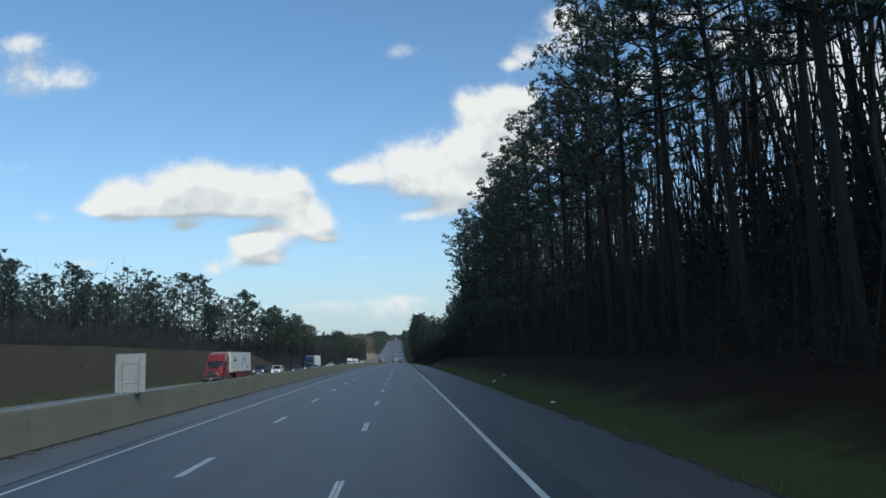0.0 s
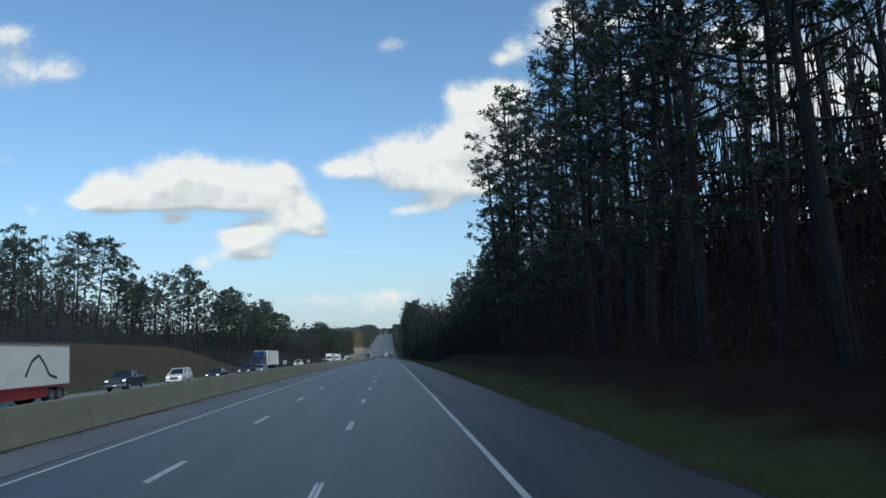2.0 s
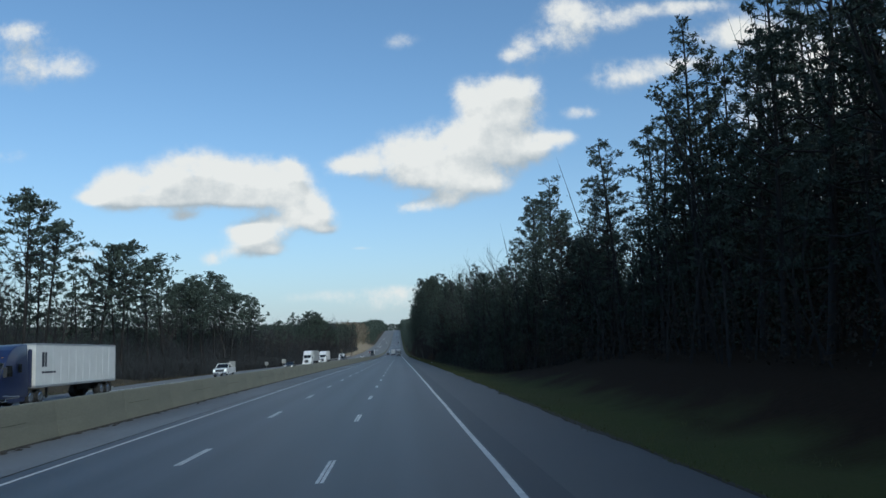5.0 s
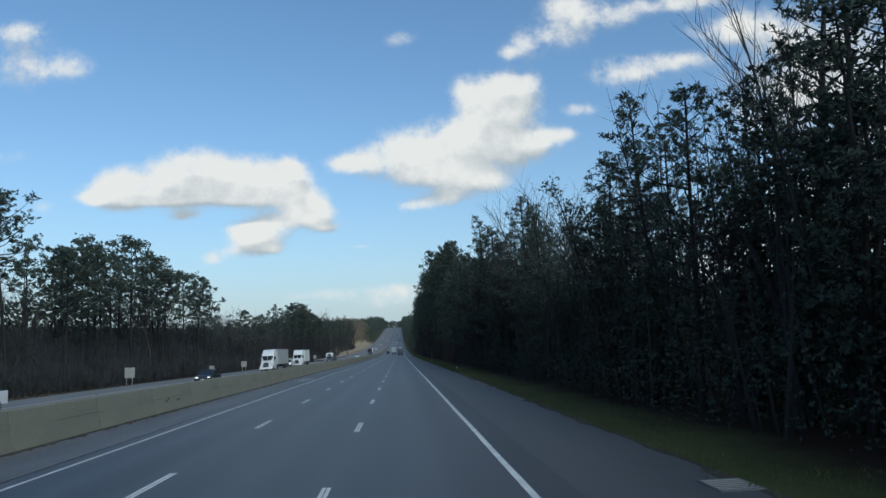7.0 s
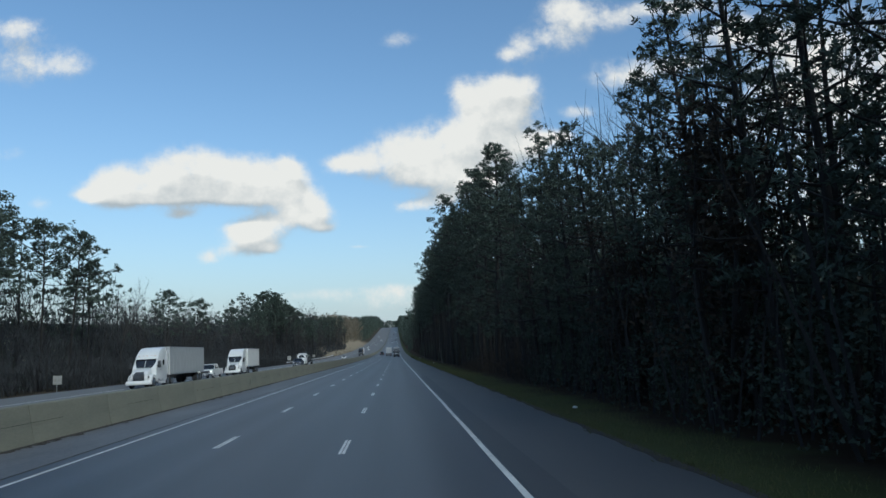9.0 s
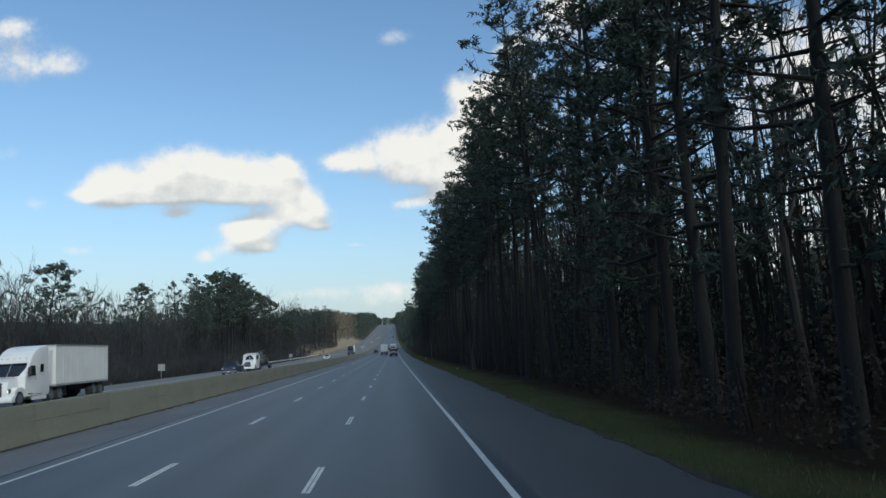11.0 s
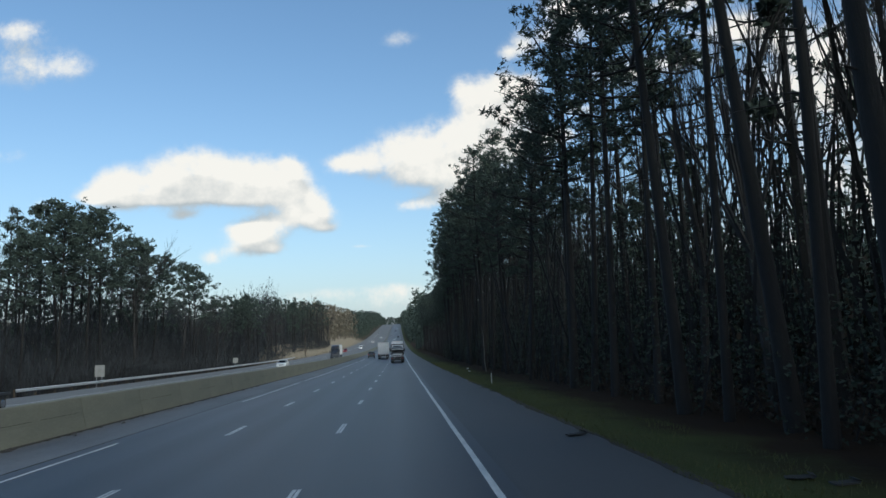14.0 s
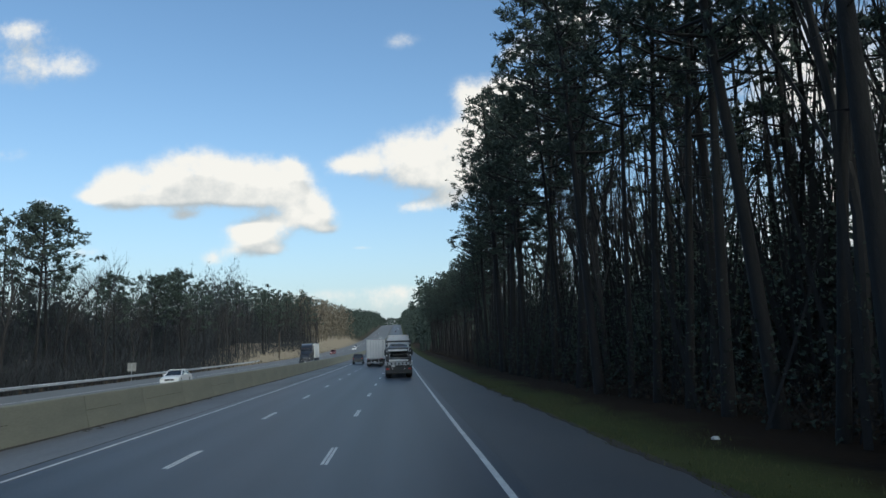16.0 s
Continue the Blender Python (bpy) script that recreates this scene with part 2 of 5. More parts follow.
# green needles, lighter and bluer to carry a veil of haze in the colour
NEEDLES = mat("pine_needles", (0.068, 0.087, 0.070), 0.8, second=(0.046, 0.060, 0.050), scale=0.6, fine=3.0, bump=0, island=0.5, spread=0.5, spec=0.15)
BROWN_LEAF = mat("dry_leaves", (0.060, 0.050, 0.040), 0.9, second=(0.030, 0.026, 0.022), scale=0.5, fine=3.0, bump=0, island=0.5, spec=0.1)
# twigs turned bluish: the haze over the left woods is in their colour
GREY_TWIG = mat("haze_grey_twigs", (0.049, 0.053, 0.058), 0.9, second=(0.036, 0.039, 0.043), scale=0.1, fine=2.0, bump=0, island=0.3, spec=0.2)
# leaf green with some of the same haze tint mixed in
GREEN_LEAF = mat("evergreen_leaves", (0.054, 0.068, 0.052), 0.75, second=(0.036, 0.046, 0.037), scale=0.5, fine=3.0, bump=0, island=0.4, spec=0.15)
# brown crowns lightened to a tan that stands in for sunlight far ahead
SUNLIT_CROWN = mat("sunlit_leafless_crowns", (0.20, 0.168, 0.122), 0.9, second=(0.10, 0.088, 0.066), scale=0.08, fine=2.0, bump=0, island=0.6, spec=0.2)
GRASS = mat("grass_blades", (0.072, 0.090, 0.030), 0.9, second=(0.098, 0.094, 0.046), scale=0.25, fine=2.0, bump=0, island=0.6, spec=0.2)
STRAW = mat("dry_grass_blades", (0.082, 0.068, 0.047), 0.9, second=(0.055, 0.048, 0.033), scale=0.2, fine=1.5, bump=0, island=0.7, spec=0.2)
GALVANISED = mat("dull_zinc", (0.52, 0.53, 0.54), 0.55, 0.1, second=(0.38, 0.39, 0.40), scale=1.0, fine=15.0, bump=0.05)
STEEL = mat("galvanised_steel", (0.48, 0.49, 0.50), 0.45, 0.7, second=(0.30, 0.31, 0.32), scale=2.0, fine=20.0, bump=0.05)
ALU = mat("sign_back_metal", (0.40, 0.40, 0.385), 0.6, 0.3, second=(0.26, 0.26, 0.25), scale=1.2, fine=12.0, bump=0.05)
RUBBER = mat("tyre_rubber", (0.022, 0.022, 0.023), 0.85, second=(0.035, 0.034, 0.032), scale=4.0, fine=40.0, bump=0.3)
DARK = mat("dark_plastic", (0.025, 0.026, 0.028), 0.5, second=(0.04, 0.04, 0.04), scale=5.0, fine=40.0, bump=0.05)
CHROME = mat("chrome", (0.65, 0.66, 0.67), 0.18, 1.0, second=(0.45, 0.45, 0.46), scale=4.0, fine=30.0, bump=0)
GLASS = mat("tinted_glass", (0.012, 0.014, 0.017), 0.06, second=(0.02, 0.022, 0.025), scale=3.0, fine=20.0, bump=0, spec=0.8)
WOOD = mat("weathered_pole_wood", (0.09, 0.065, 0.045), 0.9, second=(0.04, 0.03, 0.022), scale=2.0, fine=14.0, bump=0.4, stretch=(1, 1, 0.2))
REFLECTOR = mat("white_reflector_plastic", (0.75, 0.75, 0.73), 0.5, second=(0.5, 0.5, 0.48), scale=3.0, fine=20.0, bump=0)


def car_paint(name, base, metal=0.2):
    m = mat(name, base, 0.35, metal, second=tuple(c * 0.75 for c in base), scale=1.0, fine=12.0, bump=0.0, spread=0.4)
    m.node_tree.nodes["Principled BSDF"].inputs["Coat Weight"].default_value = 0.5
    return m


WHITE_PAINT = car_paint("white_vehicle_paint", (0.74, 0.74, 0.73), 0.0)
RED_PAINT = car_paint("red_vehicle_paint", (0.25, 0.018, 0.017))
BLUE_PAINT = car_paint("blue_vehicle_paint", (0.013, 0.024, 0.085))
NAVY_PAINT = car_paint("navy_vehicle_paint", (0.02, 0.028, 0.05))
BLACK_PAINT = car_paint("black_vehicle_paint", (0.02, 0.021, 0.023))
SILVER_PAINT = car_paint("silver_vehicle_paint", (0.42, 0.43, 0.44), 0.5)
OLIVE_PAINT = car_paint("dull_green_machine_paint", (0.032, 0.044, 0.03), 0.0)
PANEL = mat("trailer_panel", (0.72, 0.72, 0.70), 0.5, second=(0.52, 0.52, 0.50), scale=0.8, fine=10.0, bump=0.05, spread=0.5)
GREY_PANEL = mat("grey_trailer_panel", (0.45, 0.46, 0.46), 0.5, 0.2, second=(0.34, 0.35, 0.35), scale=0.8, fine=10.0, bump=0.05)


def glow(name, colour, power):
    m = mat(name, colour, 0.2, second=colour, bump=0)
    b = m.node_tree.nodes["Principled BSDF"]
    b.inputs["Emission Color"].default_value = (*colour, 1)
    b.inputs["Emission Strength"].default_value = power
    return m


HEADLIGHT = glow("lit_headlight", (1.0, 0.95, 0.85), 0.9)
TAIL = mat("tail_lamp_red", (0.32, 0.02, 0.02), 0.3, second=(0.2, 0.01, 0.01), bump=0)
AMBER = mat("amber_lamp", (0.6, 0.25, 0.03), 0.3, second=(0.4, 0.16, 0.02), bump=0)


def ground_material():
    """Grass by the road, brown leaf litter darkened for shade under the trees, and dry grass on the bank."""
    m = mat("ground_cover", (0.047, 0.062, 0.018), 0.95, second=(0.066, 0.066, 0.028), scale=0.25, fine=6.0, bump=0.7, spread=0.6, dist=0.06, spec=0.08)
    t = m.node_tree
    bsdf = t.nodes["Principled BSDF"]
    src = bsdf.inputs["Base Color"].links[0].from_socket
    tc = t.nodes.new("ShaderNodeTexCoord")
    sp = t.nodes.new("ShaderNodeSeparateXYZ")
    t.links.new(tc.outputs["Object"], sp.inputs[0])
    nz = wn(t, "ShaderNodeTexNoise", Scale=0.35, Detail=5.0)
    t.links.new(tc.outputs["Object"], nz.inputs["Vector"])
    wob = wm(t, "MULTIPLY", wm(t, "SUBTRACT", nz.outputs[0], 0.5), 5.0)

    def ramp(v, lo, hi):
        r = t.nodes.new("ShaderNodeMapRange")
        r.inputs[1].default_value, r.inputs[2].default_value = lo, hi
        t.links.new(v, r.inputs[0])
        return r.outputs[0]

    # brown litter, its colour also holding the shade of the overhanging trees
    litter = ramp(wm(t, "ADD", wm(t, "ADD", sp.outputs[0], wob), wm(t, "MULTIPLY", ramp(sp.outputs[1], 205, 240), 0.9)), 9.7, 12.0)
    dry = ramp(wm(t, "ADD", sp.outputs[0], wob), -29.0, -32.0)
    # sunshine painted as pale, warm clay and thin dry grass on the bank further on
    sunlit_bank = wm(t, "MULTIPLY", dry, wm(t, "MULTIPLY", ramp(sp.outputs[1], 680, 715), ramp(sp.outputs[1], 1250, 1150)))
    sp2 = wn(t, "ShaderNodeTexNoise", Scale=5.0, Detail=4.0)
    t.links.new(tc.outputs["Object"], sp2.inputs["Vector"])
    for fac, c1, c2 in ((litter, (0.034, 0.022, 0.013), (0.017, 0.012, 0.0075)), (dry, (0.068, 0.055, 0.038), (0.044, 0.038, 0.026)), (sunlit_bank, (0.33, 0.27, 0.185), (0.22, 0.18, 0.125))):
        cm = t.nodes.new("ShaderNodeMix")
        cm.data_type = "RGBA"
        cm.inputs["A"].default_value, cm.inputs["B"].default_value = (*c1, 1), (*c2, 1)
        t.links.new(sp2.outputs[0], cm.inputs["Factor"])
        mx = t.nodes.new("ShaderNodeMix")
        mx.data_type = "RGBA"
        t.links.new(fac, mx.inputs["Factor"])
        t.links.new(src, mx.inputs["A"])
        t.links.new(cm.outputs["Result"], mx.inputs["B"])
        src = mx.outputs["Result"]
    t.links.new(src, bsdf.inputs["Base Color"])
    return m


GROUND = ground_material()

# ---- building helpers ----
def thing(name, m, label, category, group="", kind=""):
    """A thing's base: an Empty at the pose m."""
    ob = new(name)
    ob.empty_display_size = 0.2
    ob.matrix_basis = m
    return tagged(ob, label, category, group, kind)


def part(name, bm, material, parent=None, label=""):
    """Links a bmesh as one mesh object under a thing or part."""
    me = bpy.data.meshes.new(name)
    bm.to_mesh(me)
    bm.free()
    me.materials.append(material)
    ob = new(name, me)
    ob.parent = parent
    return tagged(ob, label)


def raw(name, verts, faces, material, parent=None, label="", smooth=False):
    """Links lists of corners and faces as one mesh object."""
    me = bpy.data.meshes.new(name)
    me.from_pydata(verts, [], faces)
    me.materials.append(material)
    if smooth:
        me.shade_smooth()
    ob = new(name, me)
    ob.parent = parent
    return tagged(ob, label)


def box(bm, x0, x1, y0, y1, z0, z1, bevel=0.0):
    """Adds a box, its edges rounded by bevel."""
    r = bmesh.ops.create_cube(bm, size=1)
    for v in r["verts"]:
        v.co = Vector(((x0 + x1) / 2 + v.co.x * (x1 - x0), (y0 + y1) / 2 + v.co.y * (y1 - y0), (z0 + z1) / 2 + v.co.z * (z1 - z0)))
    if bevel:
        edges = list({e for v in r["verts"] for e in v.link_edges})
        bmesh.ops.bevel(bm, geom=edges, offset=bevel, segments=2, affect="EDGES", profile=0.6)
    return bm


def boxes(*dims, bevel=0.0):
    bm = bmesh.new()
    for d in dims:
        box(bm, *d, bevel=bevel)
    return bm


def slab(outline, half, half_top=None, z_cut=None, bevel=0.03):
    """A body from its side outline (along, up), as wide as 2 * half, narrowed to 2 * half_top above z_cut."""
    bm = bmesh.new()
    rings = []
    for s in (-1, 1):
        ring = []
        for y, z in outline:
            w = half
            if half_top is not None and z > z_cut:
                top = max(p[1] for p in outline)
                w = half + (half_top - half) * (z - z_cut) / (top - z_cut)
            ring.append(bm.verts.new((s * w, y, z)))
        rings.append(ring)
    n = len(outline)
    bm.faces.new(rings[0])
    bm.faces.new(rings[1][::-1])
    for i in range(n):
        j = (i + 1) % n
        bm.faces.new((rings[0][j], rings[0][i], rings[1][i], rings[1][j]))
    bmesh.ops.recalc_face_normals(bm, faces=bm.faces)
    if bevel:
        bmesh.ops.bevel(bm, geom=list(bm.edges), offset=bevel, segments=2, affect="EDGES", profile=0.6)
    return bm


def rod(bm, a, b, r0, r1=None, sides=10):
    """Adds a tapered rod from a to b."""
    a, b = Vector(a), Vector(b)
    r1 = r0 if r1 is None else r1
    m = Matrix.Translation((a + b) / 2) @ (b - a).to_track_quat("Z", "Y").to_matrix().to_4x4()
    bmesh.ops.create_cone(bm, cap_ends=True, segments=sides, radius1=r0, radius2=r1, depth=(b - a).length, matrix=m)
    return bm


def smooth(a, b, v):
    u = min(1.0, max(0.0, (v - a) / (b - a)))
    return u * u * (3 - 2 * u)


# ---- the lie of the land ----
MEDIAN = -9.84        # foot of the barrier on this side
FAR_FACE = -10.56      # its far foot
VERGE = 7.4            # edge of the right shoulder


def far_edge(y):
    """Outer edge of the opposite carriageway, which widens for a slip road."""
    return -28.6 - 4.6 * smooth(170, 320, y)


def terrain(x, y):
    z = gz(y)
    if x > VERGE:
        d = x - VERGE
        z += -0.03 * min(d, 2)
        z += 1.9 * smooth(1.5, 9, d) * (1 - smooth(200, 240, y))
        z += 9.5 * smooth(8, 27, d) * (1 - smooth(205, 250, y)) + 0.02 * max(0, d - 6) + 0.25 * noise.noise((x * 0.15, y * 0.15, 0)) * smooth(1, 6, d)
        z += smooth(250, 900, x) * 30
    elif x < FAR_FACE:
        z -= 0.025 * min(FAR_FACE - x, 24)
        d = far_edge(y) - x
        if d > 0:
            hill = 1 - smooth(215, 300, y)
            bank = smooth(690, 760, y)
            z += hill * 6.0 * smooth(0, 17, d) - (1 - hill) * (1 - bank) * 1.0 * smooth(0.3, 4, d)
            z += bank * 5.5 * smooth(2, 16, d)
            z += 0.25 * noise.noise((x * 0.15, y * 0.15, 4)) * smooth(1, 6, d)
            z += smooth(250, 900, -x) * 30
    return z


def sheet(xs, ys, top):
    verts = [(x, y, top(x, y)) for y in ys for x in xs]
    n = len(xs)
    faces = [(j * n + i, j * n + i + 1, (j + 1) * n + i + 1, (j + 1) * n + i) for j in range(len(ys) - 1) for i in range(n - 1)]
    return verts, faces


YS = [-400, -200, -100, -50] + list(range(-30, 800, 6)) + list(range(800, 2600, 25)) + [2700, 2900, 3200, 3700, 4300, 4900]
XS = [-2600, -1500, -900, -500, -300, -200, -150, -120, -100, -85, -75, -68, -62, -57, -53, -50, -47, -45, -43, -41, -39, -37.5, -36, -35, -34, -33,
      -31.5, -30, -29, -27, -24, -18, -11, -5, 0, 5, 7.2, 7.6, 8.3, 9, 10, 11, 12, 13.5, 15, 17, 20, 24, 30, 40, 55, 75, 100, 150, 220, 300, 500, 900, 1500, 2600]


def ground_top(x, y):
    z = terrain(x, y)
    if far_edge(y) - 0.3 < x < VERGE + 0.1:
        z -= 0.12
    return z


v, f = sheet(XS, YS, ground_top)
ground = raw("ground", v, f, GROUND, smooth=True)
tagged(ground, "grassy verges, brown leaf litter darkened for tree shade and a dry grass bank", "ground", kind="structure")

RYS = list(range(-60, 800, 5)) + list(range(800, 2300, 15))


def strip(name, x0, x1, lift, material, label, nx=4, top=None):
    xs = [x0 + (x1 - x0) * i / nx for i in range(nx + 1)]
    v, f = sheet(xs, RYS, lambda x, y: (top or terrain)(x, y) + lift)
    ob = raw(name, v, f, material, smooth=True)
    return tagged(ob, label, "road", kind="structure")


road = strip("road", -7.3, 4.05, 0.0, ASPHALT, "worn blue-grey asphalt carriageway of three lanes")
strip("shoulder_outer", 4.05, VERGE, -0.004, SHOULDER, "dark asphalt hard shoulder beside the grass", top=lambda x, y: gz(y))
strip("shoulder_inner", MEDIAN - 0.3, -7.3, -0.004, PALE_SHOULDER, "pale dusty inner shoulder below the concrete barrier", top=lambda x, y: gz(y))
v, f = [], []
for y in RYS:
    for k in range(5):
        x = FAR_FACE + 0.2 + (far_edge(y) - FAR_FACE - 0.2) * k / 4
        v.append((x, y, gz(y) - 0.025 * max(0, FAR_FACE - x)))
f = [(j * 5 + i + 1, j * 5 + i, (j + 1) * 5 + i, (j + 1) * 5 + i + 1) for j in range(len(RYS) - 1) for i in range(4)]
opposite = tagged(raw("road_opposite", v, f, OPPOSITE, smooth=True), "grey asphalt carriageway for oncoming traffic", "road", kind="structure")


def stripe(name, x0, x1, y0, y1, parent, step=6.0, lift=0.006, top=None, jig=0.0):
    n = max(1, int(math.ceil((y1 - y0) / step)))
    v = []
    for i in range(n + 1):
        y = y0 + (y1 - y0) * i / n
        d = jig * noise.noise((x0, y * 0.2, 2))
        for x in (x0 + d, x1 + d):
            v.append((x, y, (top(x, y) if top else gz(y)) + lift))
    return raw(name, v, [(2 * i, 2 * i + 1, 2 * i + 3, 2 * i + 2) for i in range(n)], PAINT, parent)


stripe("edge_line", 3.60, 3.74, -60, 1400, road, jig=0.03)
for a, b in ((-60, 476.8), (494.5, 1400)):
    stripe("edge_line", -6.80, -6.70, a, b, road, jig=0.03)
opp_z = lambda x, y: gz(y) - 0.025 * (FAR_FACE - x)
stripe("edge_line", -25.6, -25.4, -60, 1400, opposite, top=opp_z, jig=0.03)
CYCLE, PHASE = 12.192, 4.413


def worn_dash(x, y0, y1, seed):
    """A lane dash worn down its middle, with ragged ends."""
    rnd = random.Random(seed)
    v, f = [], []
    for a, b in ((-0.085, -0.011), (0.011, 0.085)):
        c, d = y0 + rnd.uniform(0, 0.12), y1 - rnd.uniform(0, 0.12)
        n = len(v)
        v += [(x + a, c, gz(c) + 0.006), (x + b, c + rnd.uniform(0, 0.05), gz(c) + 0.006), (x + b, d, gz(d) + 0.006), (x + a, d - rnd.uniform(0, 0.05), gz(d) + 0.006)]
        f.append((n, n + 1, n + 2, n + 3))
    return raw("lane_dash", v, f, PAINT, road)


for lane in (0.0, -3.66):
    for k in range(-4, 55):
        y1 = k * CYCLE + PHASE
        if lane:
            y1 += 4.5 - 0.0077 * y1  # the left row runs a little out of step
        worn_dash(lane, y1 - 3.05, y1, k)
    v, f = [], []
    for k in range(55, 150):
        y1 = k * CYCLE + PHASE
        n = len(v)
        v += [(lane + a, b, gz(b) + 0.008) for a, b in ((-0.08, y1 - 3.05), (0.08, y1 - 3.05), (0.08, y1), (-0.08, y1))]
        f.append((n, n + 1, n + 2, n + 3))
    tagged(raw("lane_dashes_far", v, f, PAINT, road), kind="stuff")
for lane in (-18.5, -22.2):
    for k in range(10, 60):
        y1 = k * CYCLE + 2
        stripe("lane_dash", lane - 0.075, lane + 0.075, y1 - 3.05, y1, opposite, step=3.1, top=opp_z)
# dark tar joints and the crack by the left edge line
for x, w, y0, y1 in ((-7.27, 0.04, -60, 700),):
    n = int((y1 - y0) / 3)
    v = []
    for i in range(n + 1):
        y = y0 + 3 * i
        d = 0.05 * noise.noise((x, y * 0.3, 1))
        v += [(x + d - w * (0.6 + 0.5 * noise.noise((x, y, 7))), y, gz(y) + 0.007), (x + d + w, y, gz(y) + 0.007)]
    raw("tar_seam", v, [(2 * i, 2 * i + 1, 2 * i + 3, 2 * i + 2) for i in range(n)], DIRT, road)


# a dark band of newer asphalt between the right edge line and the shoulder
stripe("tar_band", 3.78, 4.5, -60, 360, road, lift=0.004, jig=0.06).data.materials[0] = NEW_ASPHALT
# white bars painted across the inner shoulder
for x0, x1, y in ((-8.75, -7.75, 292.6), (-8.55, -7.5, 293.9), (-8.35, -7.3, 295.2), (-8.2, -7.2, 296.5)):
    v = [(x0, y - 0.6, gz(y) + 0.004), (x0, y - 0.35, gz(y) + 0.004), (x1, y + 0.25, gz(y) + 0.004), (x1, y, gz(y) + 0.004)]
    raw("hatch_bar", [(a, b, c + 0.004) for a, b, c in v], [(0, 3, 2, 1)], PAINT, road)


# rumble bars pressed into the shoulder
def rumble(y0, y1):
    bm = bmesh.new()
    box(bm, 0, 0.2, 0, 0.08, 0.0, 0.012, bevel=0.004)
    first = part("rumble_bar", bm, PALE_SHOULDER, None)
    first.parent = bpy.data.objects["shoulder_outer"]
    y = y0
    while y < y1:
        ob = new("rumble_bar", first.data)
        ob.parent = first.parent
        ob.location = (4.13, y, gz(y))
        y += 0.55
    first.location = (4.13, y0 - 0.55, gz(y0))


rumble(84, 160)


# ---- concrete median barrier, cast in sections ----
def barrier_section(length, seed):
    """A single-slope section with a chipped foot, a rounded top edge and a rubbed joint at each end."""
    rnd = random.Random(seed)
    half = 0.36
    prof = [(half, 0.0), (half - 0.01, 0.06), (0.235, 0.55), (0.125, 1.185), (0.10, 1.23)]
    prof = [(x, z) for x, z in prof] + [(-x, z) for x, z in prof[::-1]]
    n = 5
    v, f = [], []
    for i in range(n + 1):
        y = length * i / n
        for x, z in prof:
            v.append((x + rnd.uniform(-0.006, 0.006), y, z + (rnd.uniform(-0.008, 0.008) if z > 0.05 else 0)))
    m = len(prof)
    for i in range(n):
        for j in range(m - 1):
            f.append((i * m + j, i * m + j + 1, (i + 1) * m + j + 1, (i + 1) * m + j))
    f.append(tuple(range(m))[::-1])
    f.append(tuple(n * m + j for j in range(m)))
    return v, f


barrier = thing("median_barrier", pose(0, 0, 0), "long stained yellow-grey concrete median barrier", "barrier", kind="structure")
shapes = []
for s in range(4):
    v, f = barrier_section(6.07, s)
    me = bpy.data.meshes.new("barrier_section")
    me.from_pydata(v, [], f)
    me.materials.append(CONCRETE)
    shapes.append(me)
mid_x = (MEDIAN + FAR_FACE) / 2
for k in range(-8, 140):
    y = k * 6.1
    ob = new("barrier_section", shapes[k % 4])
    ob.parent = barrier
    ob.matrix_basis = pose(mid_x, y, gz(y) - 0.01) @ Matrix.Rotation(math.atan2(gz(y + 6.1) - gz(y), 6.1), 4, "X")
v, f = [], []
for k in range(140, 370):
    vv, ff = barrier_section(6.09, k)
    n = len(v)
    y = k * 6.1
    v += [(x + mid_x, y + b, z + gz(y + b) - 0.01) for x, b, z in vv]
    f += [tuple(i + n for i in q) for q in ff]
tagged(raw("barrier_sections_far", v, f, CONCRETE, barrier), kind="stuff")
# dirt and dead grass washed up along its foot
v, f = [], []
for i in range(2400):
    rnd = random.Random(i)
    y = rnd.uniform(-10, 640)
    if noise.noise((0, y * 0.06, 3)) < -0.15:
        continue
    x = MEDIAN + abs(rnd.gauss(0, 0.16))
    s, h = rnd.uniform(0.05, 0.28), rnd.uniform(0.01, 0.05)
    n = len(v)
    z = gz(y)
    v += [(x - s * 0.4, y - s, z), (x + s * 0.5, y - s * 0.3, z), (x + s * 0.2, y + s, z), (x, y, z + h)]
    f += [(n, n + 1, n + 3), (n + 1, n + 2, n + 3), (n + 2, n, n + 3)]
for i in range(270):
    y = -60 + 2.8 * i
    n = len(v)
    w = 0.16 + 0.10 * noise.noise((4, y * 0.23, 0)) + 0.06 * noise.noise((4, y * 1.1, 3))
    v += [(MEDIAN - 0.06, y, gz(y) + 0.035), (MEDIAN + max(0.04, w), y, gz(y) + 0.003)]
    if i < 269:
        f.append((n, n + 1, n + 3, n + 2))
tagged(raw("roadside_dirt", v, f, DIRT), "dark dirt washed against the barrier foot", "dirt", kind="stuff")
# scrape marks on the barrier face
for y, z, l, tilt in ((258.5, 0.62, 1.3, 0.25), (259.9, 0.48, 0.5, 0.1), (345, 0.55, 0.8, 0.5), (166, 0.7, 1.1, 0.05)):
    a = 0.345 - z * 0.213
    bm = bmesh.new()
    box(bm, 0, 0.012, -l / 2, l / 2, -0.035, 0.035, bevel=0.005)
    ob = part("scrape_mark", bm, DIRT, barrier)
    ob.matrix_basis = pose(mid_x + a, y, gz(y) + z, math.degrees(tilt), -12)


